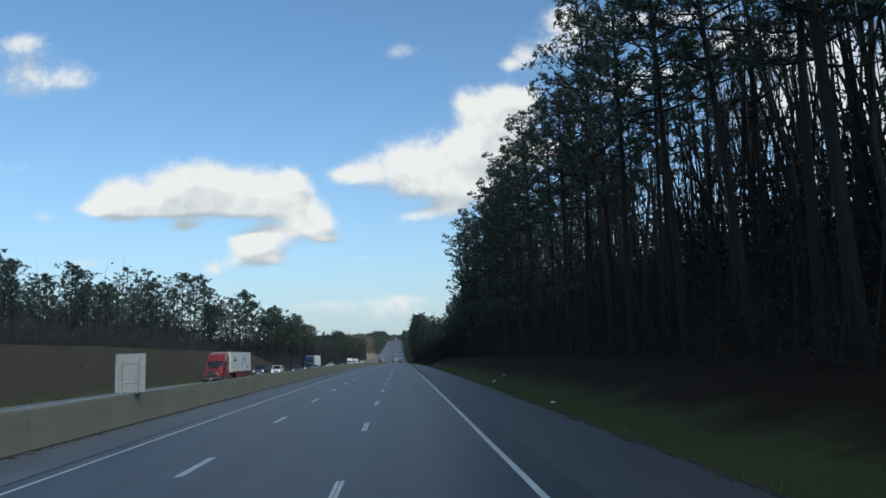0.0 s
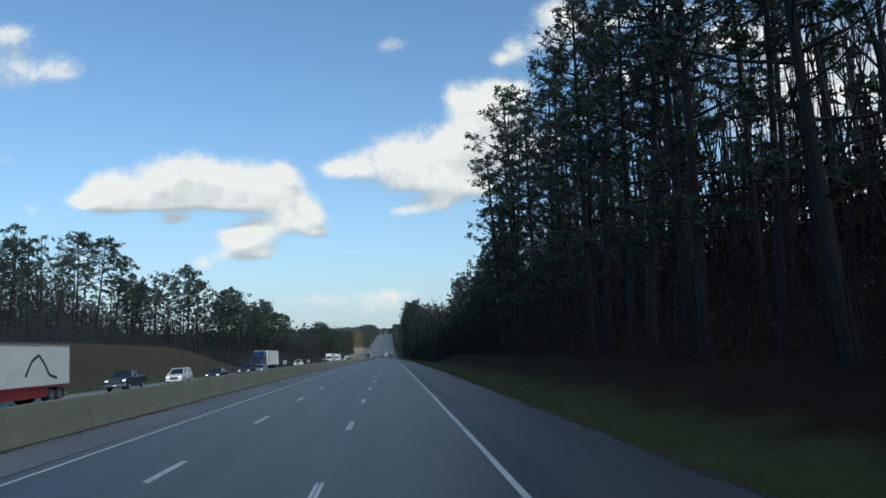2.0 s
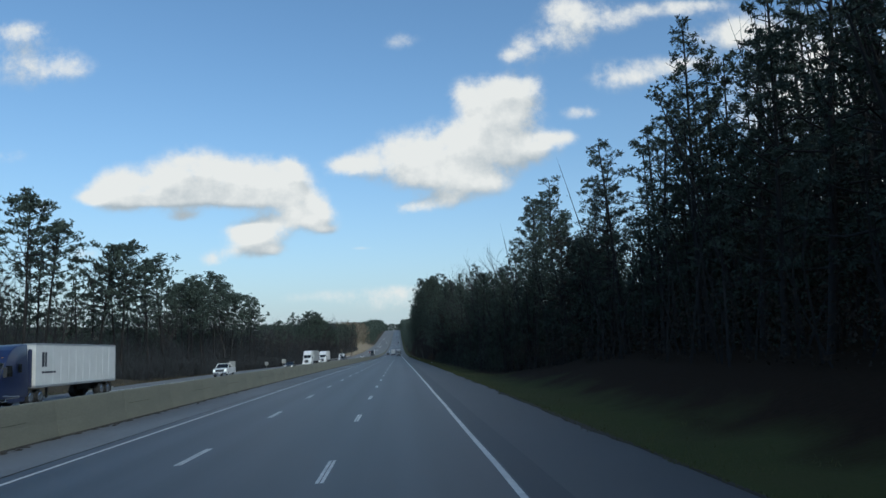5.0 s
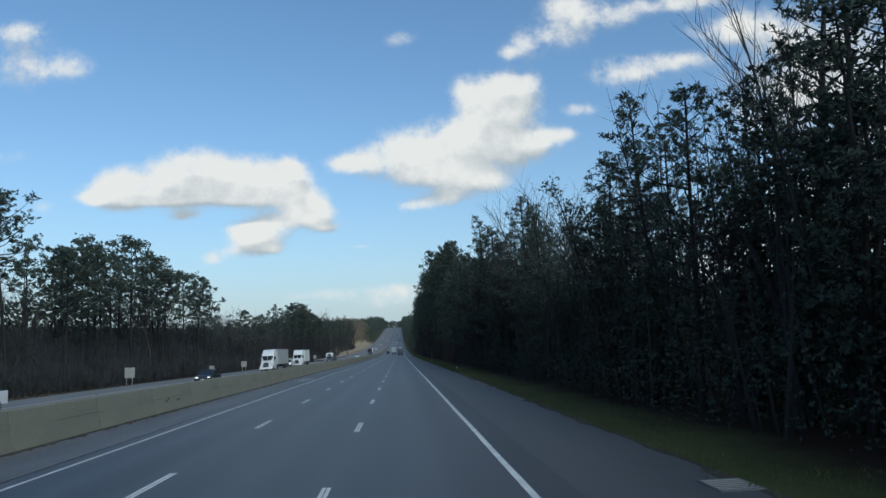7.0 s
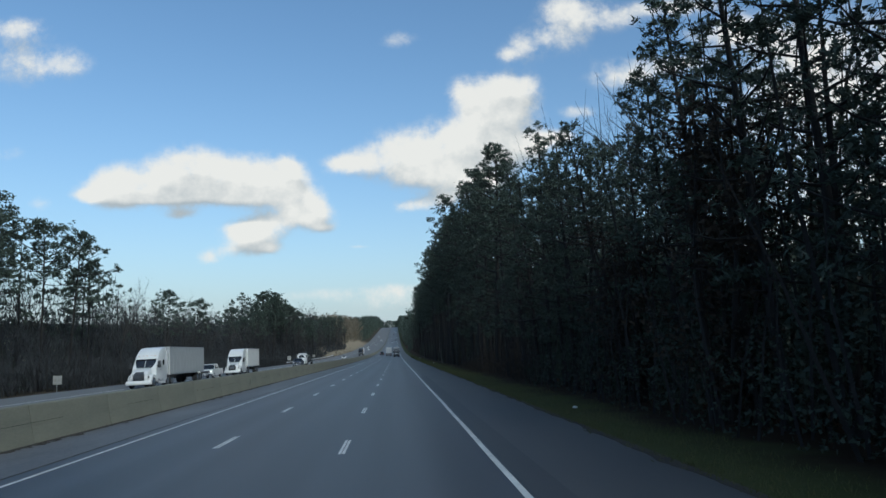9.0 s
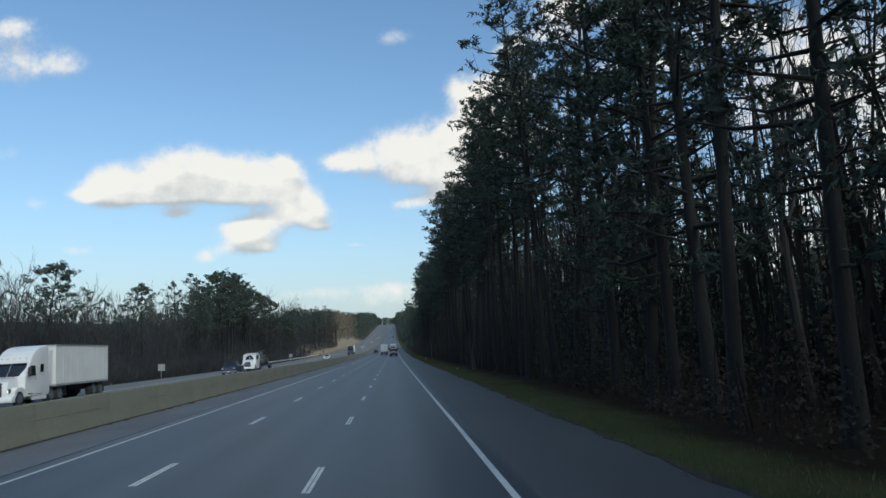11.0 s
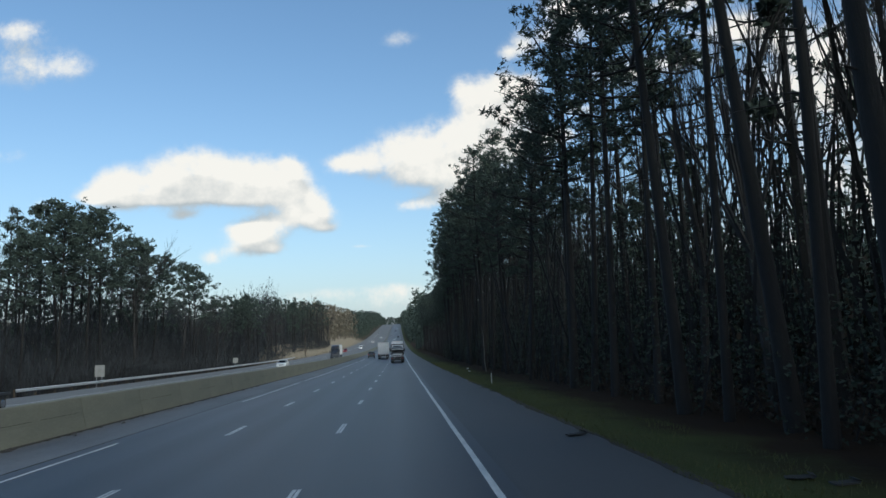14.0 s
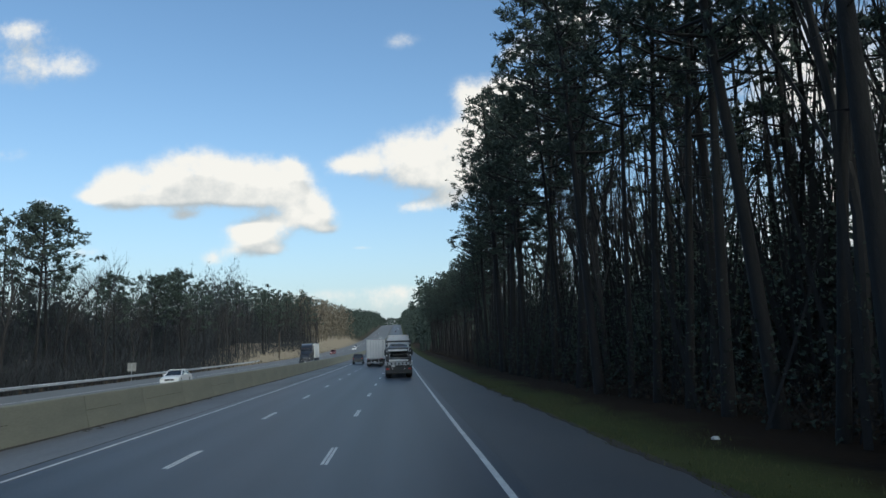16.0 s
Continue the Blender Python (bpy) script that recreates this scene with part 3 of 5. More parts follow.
# a broken dark seam along its face
for i in range(46):
    rnd = random.Random(900 + i)
    y = 120 + 10 * i + rnd.uniform(-2, 2)
    l = rnd.uniform(2.5, 6.0)
    bm = bmesh.new()
    box(bm, 0, 0.006, -l / 2, l / 2, -0.006, 0.006, bevel=0.002)
    ob = part("face_seam", bm, DIRT, barrier)
    ob.matrix_basis = pose(mid_x + 0.213, y, gz(y) + 0.66, math.degrees(math.atan2(gz(y + 3) - gz(y - 3), 6)), -10)


# ---- guardrail of the opposite carriageway ----
def guardrail(y0, y1, x):
    rail = thing("guardrail", pose(0, 0, 0), "galvanised steel guardrail on posts beside the opposite carriageway", "guardrail", kind="structure")
    wave = [(0.0, 0.44), (0.07, 0.50), (0.07, 0.545), (0.0, 0.60), (0.07, 0.655), (0.07, 0.70), (0.0, 0.76)]
    ys = list(range(y0, y1, 4)) + [y1]
    v, f = [], []
    for y in ys:
        z = terrain(x, y)
        flare = 1.4 * smooth(y1 - 16, y1, y)
        v += [(x + a - flare, y, z + b + 0.02) for a, b in wave] + [(x + a - 0.012 - flare, y, z + b + 0.02) for a, b in wave]
    m = 14
    for i in range(len(ys) - 1):
        for j in range(6):
            a, b = i * m + j, (i + 1) * m + j
            f += [(a, a + 1, b + 1, b), (a + 7, b + 7, b + 8, a + 8)]
        for j in (0, 6):
            a, b = i * m + j, (i + 1) * m + j
            f.append((a, b, b + 7, a + 7))
    raw("rail_beam", v, f, GALVANISED, rail)
    bm = boxes((-0.16, -0.02, -0.06, 0.06, -0.4, 0.76), bevel=0.01)
    first = part("post", bm, WOOD, rail)
    first.matrix_basis = pose(x, y0, terrain(x, y0))
    for y in range(y0 + 4, y1, 4):
        ob = new("post", first.data)
        ob.parent = rail
        ob.matrix_basis = pose(x, y, terrain(x, y))


guardrail(524, 716, -34.0)


# ---- signs, seen from the back ----
def sign_back(x, y, w, h, foot, label, base=None, posts=2):
    z = terrain(x, y) if base is None else base
    s = thing("road_sign", pose(x, y, z), label, "sign", "sign backs")
    part("panel", boxes((-w / 2, w / 2, -0.02, 0.02, foot, foot + h), bevel=0.008), ALU, s)
    for i in range(2):
        zz = foot + h * (0.25 + 0.5 * i)
        part("stiffener", boxes((-w * 0.46, w * 0.46, -0.055, -0.022, zz - 0.03, zz + 0.03), bevel=0.006), STEEL, s)
    for i in range(posts):
        px = (i - (posts - 1) / 2) * w * 0.55
        part("post", boxes((px - 0.035, px + 0.035, -0.125, -0.057, -0.4 if base is None else 0, foot + h * 0.9), bevel=0.008), STEEL, s)
    return s


sign_back(mid_x, 33.0, 1.25, 1.62, 0.06, "grey metal back of a sign standing on the median barrier", base=gz(33) + 1.215)
sign_back(-36.5, 326, 1.4, 1.45, 1.7, "grey back of a square road sign on two posts")
sign_back(-36.4, 400, 1.3, 1.3, 1.6, "grey back of a square road sign on two posts")
sign_back(-37.2, 373, 1.0, 1.0, 1.5, "small grey back of a road sign among bushes", posts=1)
sign_back(-36.3, 475, 1.1, 1.1, 1.9, "grey back of a small road sign on one post", posts=1)
sign_back(-36.8, 550, 1.25, 1.5, 1.9, "pale back of a road sign behind the guardrail")
sign_back(-36.8, 628, 1.2, 1.2, 2.0, "pale back of a road sign behind the guardrail", posts=1)


def utility_pole(x, y, h):
    p = thing("utility_pole", pose(x, y, terrain(x, y)), "dark weathered wooden pole with a box on the grass bank", "pole")
    part("shaft", rod(bmesh.new(), (0, 0, -0.5), (0, 0, h), 0.22, 0.15, 12), WOOD, p)
    part("box", boxes((0.12, 0.5, -0.2, 0.2, h * 0.45, h * 0.7), bevel=0.03), DARK, p)


utility_pole(-37.0, 758, 8.5)


def delineator(x, y):
    d = thing("delineator_post", pose(x, y, terrain(x, y)), "thin grey metal marker post in the grass verge", "post", "marker posts")
    part("stake", boxes((-0.034, 0.034, -0.012, 0.012, -0.2, 0.85), bevel=0.006), ALU, d)
    part("band", boxes((-0.045, 0.045, -0.022, -0.0125, 0.74, 0.86), bevel=0.004), DARK, d, "dark reflector plate")


delineator(8.42, 504)
delineator(-35.6, 452)


def tyre_scrap(x, y, s, seed):
    """A torn, curled strip of tread."""
    rnd = random.Random(seed)
    bm = bmesh.new()
    n = 9
    ring = []
    for i in range(n):
        a = i / (n - 1) * 2.2
        px, pz = s * math.sin(a), 0.03 + s * 0.1 * (1 - math.cos(a)) * rnd.uniform(0.8, 1.1)
        ring.append([bm.verts.new((px, w + rnd.uniform(-0.03, 0.03), pz + t)) for w, t in ((-0.13, 0), (0.13, 0), (0.13, 0.03), (-0.13, 0.03))])
    for a, b in zip(ring, ring[1:]):
        for j in range(4):
            bm.faces.new((a[j], a[(j + 1) % 4], b[(j + 1) % 4], b[j]))
    bm.faces.new(ring[0][::-1])
    bm.faces.new(ring[-1])
    ob = part("tyre_scrap", bm, RUBBER)
    ob.matrix_basis = pose(x, y, terrain(x, y) - 0.01, 0, 0, rnd.uniform(-25, 25))
    tagged(ob, "torn black strip of lorry tyre tread on the shoulder", "debris", "tyre scraps")


tyre_scrap(6.6, 473.7, 0.55, 1)
tyre_scrap(8.95, 466.6, 0.5, 2)
tyre_scrap(9.4, 465.9, 0.45, 3)


def drain(x, y):
    d = thing("drain_inlet", pose(x, y, gz(y)), "pale concrete drain inlet with a slotted grate", "drain")
    part("collar", boxes((-0.4, 0.4, -0.5, -0.46, 0, 0.02), (-0.4, 0.4, 0.46, 0.5, 0, 0.02), (-0.4, -0.36, -0.46, 0.46, 0, 0.02), (0.36, 0.4, -0.46, 0.46, 0, 0.02), bevel=0.006), PALE_SHOULDER, d)
    part("pit", boxes((-0.36, 0.36, -0.46, 0.46, 0.0, 0.004)), DIRT, d)
    for i in range(7):
        y0 = -0.46 + i * 0.14
        part("slat", boxes((-0.35, 0.35, y0, y0 + 0.05, 0.005, 0.02), bevel=0.004), ALU, d)


drain(7.1, 234.3)


def litter(x, y, seed):
    rnd = random.Random(seed)
    bm = bmesh.new()
    bmesh.ops.create_icosphere(bm, subdivisions=2, radius=0.11)
    for q in bm.verts:
        q.co *= 1 + 0.5 * noise.noise(q.co * 14 + Vector((seed, 0, 0)))
        q.co.z = max(-0.03, q.co.z * 0.5)
    ob = part("litter", bm, REFLECTOR)
    ob.matrix_basis = pose(x, y, terrain(x, y) + 0.03, 0, 0, rnd.uniform(0, 360))
    tagged(ob, "crumpled white litter lying in the grass", "litter", "litter by the road")


for i, (x, y) in enumerate(((8.3, 34.9), (10.8, 68), (9.2, 62), (8.8, 60), (9.0, 318), (9.6, 443), (10.2, 540), (9.5, 531))):
    litter(x, y, i)

# ---- trees ----
def tube(V, F, path, radii, sides):
    """Adds a bent, tapering tube to lists of corners and faces."""
    start = len(V)
    for i, p in enumerate(path):
        d = (path[min(i + 1, len(path) - 1)] - path[max(i - 1, 0)]).normalized()
        a = d.cross(Vector((0.31, 0.95, 0.05))).normalized()
        b = d.cross(a)
        for k in range(sides):
            t = 2 * math.pi * k / sides
            q = p + (a * math.cos(t) + b * math.sin(t)) * radii[i]
            V.append((q.x, q.y, q.z))
    for i in range(len(path) - 1):
        for k in range(sides):
            j = (k + 1) % sides
            F.append((start + i * sides + k, start + i * sides + j, start + (i + 1) * sides + j, start + (i + 1) * sides + k))


def spray(V, F, centre, reach, count, width, rnd, droop=0.0):
    """Adds a tuft of narrow blades that radiate from a twig's end."""
    for _ in range(count):
        d = Vector((rnd.gauss(0, 1), rnd.gauss(0, 1), rnd.gauss(0.15, 0.8) - droop)).normalized()
        side = d.cross(Vector((rnd.gauss(0, 1), rnd.gauss(0, 1), rnd.gauss(0, 1)))).normalized() * width * rnd.uniform(0.6, 1.3)
        o = centre + Vector((rnd.uniform(-1, 1), rnd.uniform(-1, 1), rnd.uniform(-0.7, 0.7))) * reach * 0.4
        tip = o + d * reach * rnd.uniform(0.6, 1.2)
        n = len(V)
        V += [tuple(o - side), tuple(o + side), tuple(tip)]
        F.append((n, n + 1, n + 2))


def pine_shape(seed, height, bare, limbs, tufts, blades, reach, width, spread=3.2, sides=9, girth=0.24, loose=1.0, twigs=4):
    """Corner and face lists of a tall pine: trunk with limbs, and a crown of needle tufts."""
    rnd = random.Random(seed)
    V, F, LV, LF = [], [], [], []
    lean = Vector((rnd.uniform(-0.035, 0.035), rnd.uniform(-0.03, 0.03), 0))
    axis = []
    n = 9
    for i in range(n + 1):
        u = i / n
        axis.append(Vector((lean.x * u * height + 0.25 * noise.noise((seed, u * 2.2, 0)) * u, lean.y * u * height + 0.25 * noise.noise((seed, u * 2.2, 5)) * u, u * height - 0.3)))
    tube(V, F, axis, [girth * (1.25 - 0.25 * min(1, i)) * (1 - 0.86 * (i / n)) + 0.02 for i in range(n + 1)], sides)

    def on_axis(u):
        k = min(n - 1, int(u * n))
        return axis[k].lerp(axis[k + 1], u * n - k)

    ends = []
    for i in range(limbs):
        u = bare + (0.985 - bare) * ((i + rnd.random()) / limbs) ** 0.9
        c = (u - bare) / (1 - bare)
        length = spread * (0.35 + 0.9 * math.sin(math.pi * min(1, 0.12 + 0.88 * c)) ** 0.8) * rnd.uniform(0.55, 1.15) * (1 - 0.45 * c)
        if rnd.random() < 0.12:
            length *= 1.35
        ang = i * 2.4 + rnd.uniform(-0.5, 0.5)
        rise = rnd.uniform(-0.05, 0.35) + 0.5 * c
        p0 = on_axis(u)
        d = Vector((math.cos(ang), math.sin(ang), rise)).normalized()
        p1 = p0 + d * length * 0.5 + Vector((0, 0, -0.04 * length))
        p2 = p0 + d * length + Vector((rnd.uniform(-0.2, 0.2), rnd.uniform(-0.2, 0.2), 0.06 * length))
        r = 0.022 + 0.018 * length
        tube(V, F, [p0, p1, p2], [r, r * 0.65, 0.012], 4 if sides > 6 else 3)
        ends.append((p0, p1, p2, length))
    # a few dead stubs below the crown
    for i in range(11):
        u = rnd.uniform(0.3, bare + 0.12)
        ang = rnd.uniform(0, 6.28)
        p0 = on_axis(u)
        p1 = p0 + Vector((math.cos(ang), math.sin(ang), rnd.uniform(-0.2, 0.3))) * rnd.uniform(0.6, 2.4)
        tube(V, F, [p0, p1], [0.03, 0.01], 3)
    # side twigs, and the needles in clumps at their ends
    sites = []
    for p0, p1, p2, length in ends:
        sites.append(p2)
        for k in range(twigs):
            u = rnd.uniform(0.3, 1.0)
            o = p0.lerp(p1, u * 2) if u < 0.5 else p1.lerp(p2, u * 2 - 1)
            d = (p2 - p0).normalized() * rnd.uniform(0.2, 0.9) + Vector((rnd.gauss(0, 0.6), rnd.gauss(0, 0.6), rnd.uniform(0.0, 0.7)))
            e = o + d.normalized() * (0.35 + 0.2 * length) * rnd.uniform(0.7, 1.5)
            tube(V, F, [o, e], [0.014, 0.006], 3)
            sites += [e, e] if k % 2 else [e]
    for _ in range(tufts):
        c = rnd.choice(sites) + Vector((rnd.gauss(0, 0.22), rnd.gauss(0, 0.22), rnd.gauss(0.06, 0.13))) * loose
        spray(LV, LF, c, reach, blades, width, rnd)
    return V, F, LV, LF


def tree_from(name, lists, wood, leaf, label, group):
    V, F, LV, LF = lists
    t = thing(name, pose(0, -900, -200), label, "tree", group)
    raw("trunk", V, F, wood, t, smooth=True)
    if LV:
        raw("crown", LV, LF, leaf, t)
    return t


def bare_shape(seed, height, twigs=1.0, spread=1.0):
    """A leafless broadleaf: trunk that forks into limbs, branches and fine twigs."""
    rnd = random.Random(seed)
    V, F, BV, BF = [], [], [], []

    def grow(p, d, length, r, level):
        q = p + d * length * 0.5 + Vector((rnd.gauss(0, 0.04), rnd.gauss(0, 0.04), 0.02)) * length
        e = p + d * length + Vector((rnd.gauss(0, 0.06), rnd.gauss(0, 0.06), 0.05)) * length
        if level == 0:
            tube(V, F, [p, q, e], [r, r * 0.8, r * 0.55], 8)
        else:
            if level == 1:
                tube(BV, BF, [p, q, e], [r, r * 0.7, r * 0.3], 4)
            else:
                tube(BV, BF, [p, e], [r, r * 0.3], 3)
        if level >= 3:
            return
        count = (7, 6, int(5 * twigs))[level]
        for i in range(count):
            u = rnd.uniform(0.35, 1.0) if level else rnd.uniform(0.4, 1.0)
            o = p.lerp(q, u * 2) if u < 0.5 else q.lerp(e, u * 2 - 1)
            a = rnd.uniform(0, 6.28)
            out = Vector((math.cos(a), math.sin(a), 0))
            dd = (d * rnd.uniform(0.55, 1.0) + out * rnd.uniform(0.35, 0.8) * spread + Vector((0, 0, 0.25))).normalized()
            grow(o, dd, length * rnd.uniform(0.38, 0.62), r * (0.42 if level else 0.4), level + 1)

    grow(Vector((0, 0, -0.3)), Vector((rnd.uniform(-0.05, 0.05), rnd.uniform(-0.05, 0.05), 1)).normalized(), height * 0.72, 0.19 * height / 15, 0)
    return V, F, BV, BF


def bush_shape(seed, height, radius, cards, size):
    """A leafy broadleaf from the ground up: several stems with side branches, and leaves in clumps at their ends."""
    rnd = random.Random(seed)
    V, F, LV, LF = [], [], [], []
    knots = []
    for i in range(9):
        a = i * 0.7 + rnd.uniform(-0.3, 0.3)
        out = radius * rnd.uniform(0.1, 0.65)
        top = Vector((math.cos(a) * out, math.sin(a) * out, height * rnd.uniform(0.6, 0.82)))
        foot = Vector((rnd.gauss(0, 0.25), rnd.gauss(0, 0.25), -0.3))
        midp = foot.lerp(top, 0.5) + Vector((rnd.gauss(0, 0.2), rnd.gauss(0, 0.2), 0.3))
        tube(V, F, [foot, midp, top], [0.11, 0.07, 0.015], 5)
        knots += [(top, 0.5), (midp.lerp(top, 0.8), 0.5)]
        for k in range(11):
            u = 0.12 + 0.86 * (k + rnd.random()) / 11
            o = foot.lerp(midp, u * 2) if u < 0.5 else midp.lerp(top, u * 2 - 1)
            b = rnd.uniform(0, 6.28)
            e = o + Vector((math.cos(b), math.sin(b), rnd.uniform(0.1, 0.8))) * rnd.uniform(0.5, 1.5) * (1.15 - 0.5 * u)
            tube(V, F, [o, e], [0.025, 0.008], 3)
            knots += [(e, rnd.uniform(0.4, 0.6)), (o.lerp(e, 0.55), 0.35)]
    for i in range(cards):
        c, r = rnd.choice(knots)
        d = Vector((rnd.gauss(0, 1), rnd.gauss(0, 1), rnd.gauss(0, 0.8))).normalized() * r * rnd.random() ** 0.6
        spray(LV, LF, c + d, size, 2, size * 0.4, rnd)
    return V, F, LV, LF


PINE_LABEL = "tall dark green pine with a long bare trunk"
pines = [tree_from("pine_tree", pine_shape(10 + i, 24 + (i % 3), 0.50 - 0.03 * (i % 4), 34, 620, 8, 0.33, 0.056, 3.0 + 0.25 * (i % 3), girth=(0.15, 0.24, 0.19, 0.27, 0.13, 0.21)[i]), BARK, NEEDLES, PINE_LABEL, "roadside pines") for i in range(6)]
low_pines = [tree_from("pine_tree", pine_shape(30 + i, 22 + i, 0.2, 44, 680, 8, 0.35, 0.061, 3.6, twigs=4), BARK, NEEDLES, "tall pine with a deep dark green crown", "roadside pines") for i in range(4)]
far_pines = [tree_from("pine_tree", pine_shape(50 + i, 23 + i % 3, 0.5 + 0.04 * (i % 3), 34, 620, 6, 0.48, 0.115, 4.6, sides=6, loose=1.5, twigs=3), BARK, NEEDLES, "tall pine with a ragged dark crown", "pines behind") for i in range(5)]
bare_trees = [tree_from("bare_tree", bare_shape(70 + i, 17 + i, 1.2), PALE_BARK, PALE_BARK, "leafless grey broadleaf tree with fine twigs", "bare trees") for i in range(4)]
for t in bare_trees:
    t.children[-1].name = "twig_crown"
bushes = [tree_from("bushy_tree", bush_shape(90 + i, 9 + i, 3.2, 2700, 0.15), BARK, (GREEN_LEAF, BROWN_LEAF, GREEN_LEAF)[i], "dense dark bushy tree leafy to the ground", "bushy trees") for i in range(3)]
protos = pines + low_pines + far_pines + bare_trees + bushes


def plant(proto, x, y, size=1.0, rnd=random, sink=0.15):
    s = size * rnd.uniform(0.97, 1.03)
    ob = copy_thing(proto, pose(x, y, terrain(x, y) - sink, rnd.gauss(0, 2.8), rnd.gauss(0, 2.8), rnd.uniform(0, 360)))
    ob.scale = (s, s, s)
    return ob


rnd = random.Random(5)


def rear_shape(seed, height, bare, tufts):
    """A lighter pine for the deeper rows, as lists."""
    return pine_shape(seed, height, bare, 14, tufts, 5, 0.5, 0.12, 3.9, sides=5, loose=1.1, twigs=2)


REAR = [rear_shape(120 + i, 24, 0.36 + 0.05 * (i % 3), 200) for i in range(5)]
REAR_NEAR = [pine_shape(130 + i, 24, 0.40 + 0.05 * (i % 3), 20, 240, 7, 0.42, 0.084, 3.6, sides=6, loose=1.1, twigs=3) for i in range(5)]
REAR_BARE = [bare_shape(140 + i, 18, 0.8, 0.6) for i in range(3)]


def merged(name, spots, shapes, wood, leaf, label, seed):
    """Many trees of the deeper rows joined into one object."""
    rnd = random.Random(seed)
    V, F, kind = [], [], []
    ready = [[(np.array(a), b) for a, b in ((s[0], s[1]), (s[2], s[3]))] for s in shapes]
    for x, y, size in spots:
        s = ready[rnd.randrange(len(ready))]
        t = rnd.uniform(0, 6.28)
        turn = np.array(((math.cos(t), math.sin(t), 0), (-math.sin(t), math.cos(t), 0), (0, 0, 1)))
        for slot, (pts, faces) in enumerate(s):
            base = len(V)
            V.extend((pts @ turn * size + (x, y, terrain(x, y) - 0.15)).tolist())
            F.extend(tuple(i + base for i in q) for q in faces)
            kind.extend([slot] * len(faces))
    ob = raw(name, V, F, wood)
    ob.data.materials.append(leaf)
    ob.data.polygons.foreach_set("material_index", kind)
    return tagged(ob, label, "woods", kind="stuff")


def front(y):
    """Where the wood begins beside the right verge."""
    return 15.3 - 3.6 * smooth(205, 240, y) + 0.8 * noise.noise((3, y * 0.05, 0))


def between(table, y):
    """A value from a table of (y, value), straight between its rows."""
    for (a, u), (b, w) in zip(table, table[1:]):
        if y <= b:
            return u + (w - u) * max(0.0, y - a) / (b - a)
    return table[-1][1]


# height of the right-hand wood's front, over the ground
TOPS = [(-100, 24), (0, 24), (60, 25), (100, 26), (146, 26.5), (158, 17), (200, 15), (240, 14), (256, 14.5), (270, 14.6), (284, 15.5), (298, 17.6), (314, 17.8), (320, 15.5), (327, 15.5), (333, 18), (343, 19.5), (355, 22), (367, 24), (397, 27), (430, 28), (498, 28), (505, 23.5), (512, 22), (526, 22), (535, 26.5), (560, 28.5), (602, 30), (612, 27), (618, 22), (640, 19.5), (680, 19.5), (750, 21), (800, 24)]
y = -10.0
while y < 780:
    x = front(y) + rnd.uniform(0.0, 1.6)
    top = between(TOPS, y) * rnd.uniform(0.9, 1.06)
    if 152 < y < 335:
        twiggy = 0.5 if 250 < y < 300 else 0.12
        if y > 225 and rnd.random() < twiggy:
            plant(rnd.choice(bare_trees), x + 2.2, y, top / 24, rnd)
            plant(rnd.choice(bare_trees), x + 5.0, y + 1.5, top / 21.5, rnd)
            plant(rnd.choice(bushes), x + 0.6, y + 1.2, top / 15, rnd)
        elif rnd.random() < (0.45 if y < 295 else 0.15):
            plant(rnd.choice(bushes), x + 0.9, y, top / 11.5, rnd)
        else:
            plant(rnd.choice(low_pines), x + 0.6, y, top / (26 if 225 < y < 300 else 24.5), rnd)
        y += rnd.uniform(2.0, 3.2)
    elif y < 152 or y < 400:
        plant(rnd.choice(pines if y < 66 else low_pines + pines[:2]), x, y, top / 24, rnd)
        y += rnd.uniform(3.2, 5.2)
    else:
        plant(rnd.choice(pines[4:] if y > 650 else pines), x + (1.8 if y > 612 else 0.8 if y > 540 else 0), y, top / 25, rnd)
        y += rnd.uniform(2.8, 4.6)
# a tall leaning pine that reaches out over the verge, and two before the low stretch ends
for x, y, size in ((15.2, 149, 1.1), (17.5, 246, 0.9), (18.5, 251, 0.98), (17.2, 241, 0.86), (19, 236, 0.9)):
    plant(low_pines[2] if y > 200 else pines[3], x, y, size, rnd)
# slender pale trunks that lean at the edge of the wood
for x, y, h, lean, seed in ((11.0, 439.2, 4.6, -0.05, 1), (11.1, 437.4, 3.6, -0.04, 2), (11.2, 529, 5.0, -0.1, 4)):
    r = random.Random(seed)
    slim = thing("slender_tree", pose(x, y, terrain(x, y) - 0.1), "slender pale leafless tree leaning at the wood's edge", "tree", "slender trees")
    V, F = [], []
    axis = [Vector((lean * h * u + 0.12 * math.sin(5 * u + seed), 0.05 * h * u, h * u)) for u in (0, 0.25, 0.5, 0.75, 1)]
    tube(V, F, axis, [0.055, 0.048, 0.038, 0.026, 0.01], 7)
    raw("trunk", V, F, BEECH, slim, smooth=True)
    for k in range(9):
        u = r.uniform(1.2, 3.95)
        o = axis[int(u)].lerp(axis[int(u) + 1], u - int(u))
        b = r.uniform(0, 6.28)
        e = o + Vector((math.cos(b), math.sin(b), r.uniform(0.4, 1.2))) * r.uniform(0.4, 0.9)
        TV, TF = [], []
        tube(TV, TF, [o, e], [0.014, 0.004], 4)
        raw("twig", TV, TF, PALE_BARK, slim)
# deeper rows, and unseen trees added behind the start to shade the verge
second_row = []
spots, leafless = [(front(y) + rnd.uniform(0, 1.5), y, rnd.uniform(0.9, 1.0)) for y in range(-110, -12, 5)], []
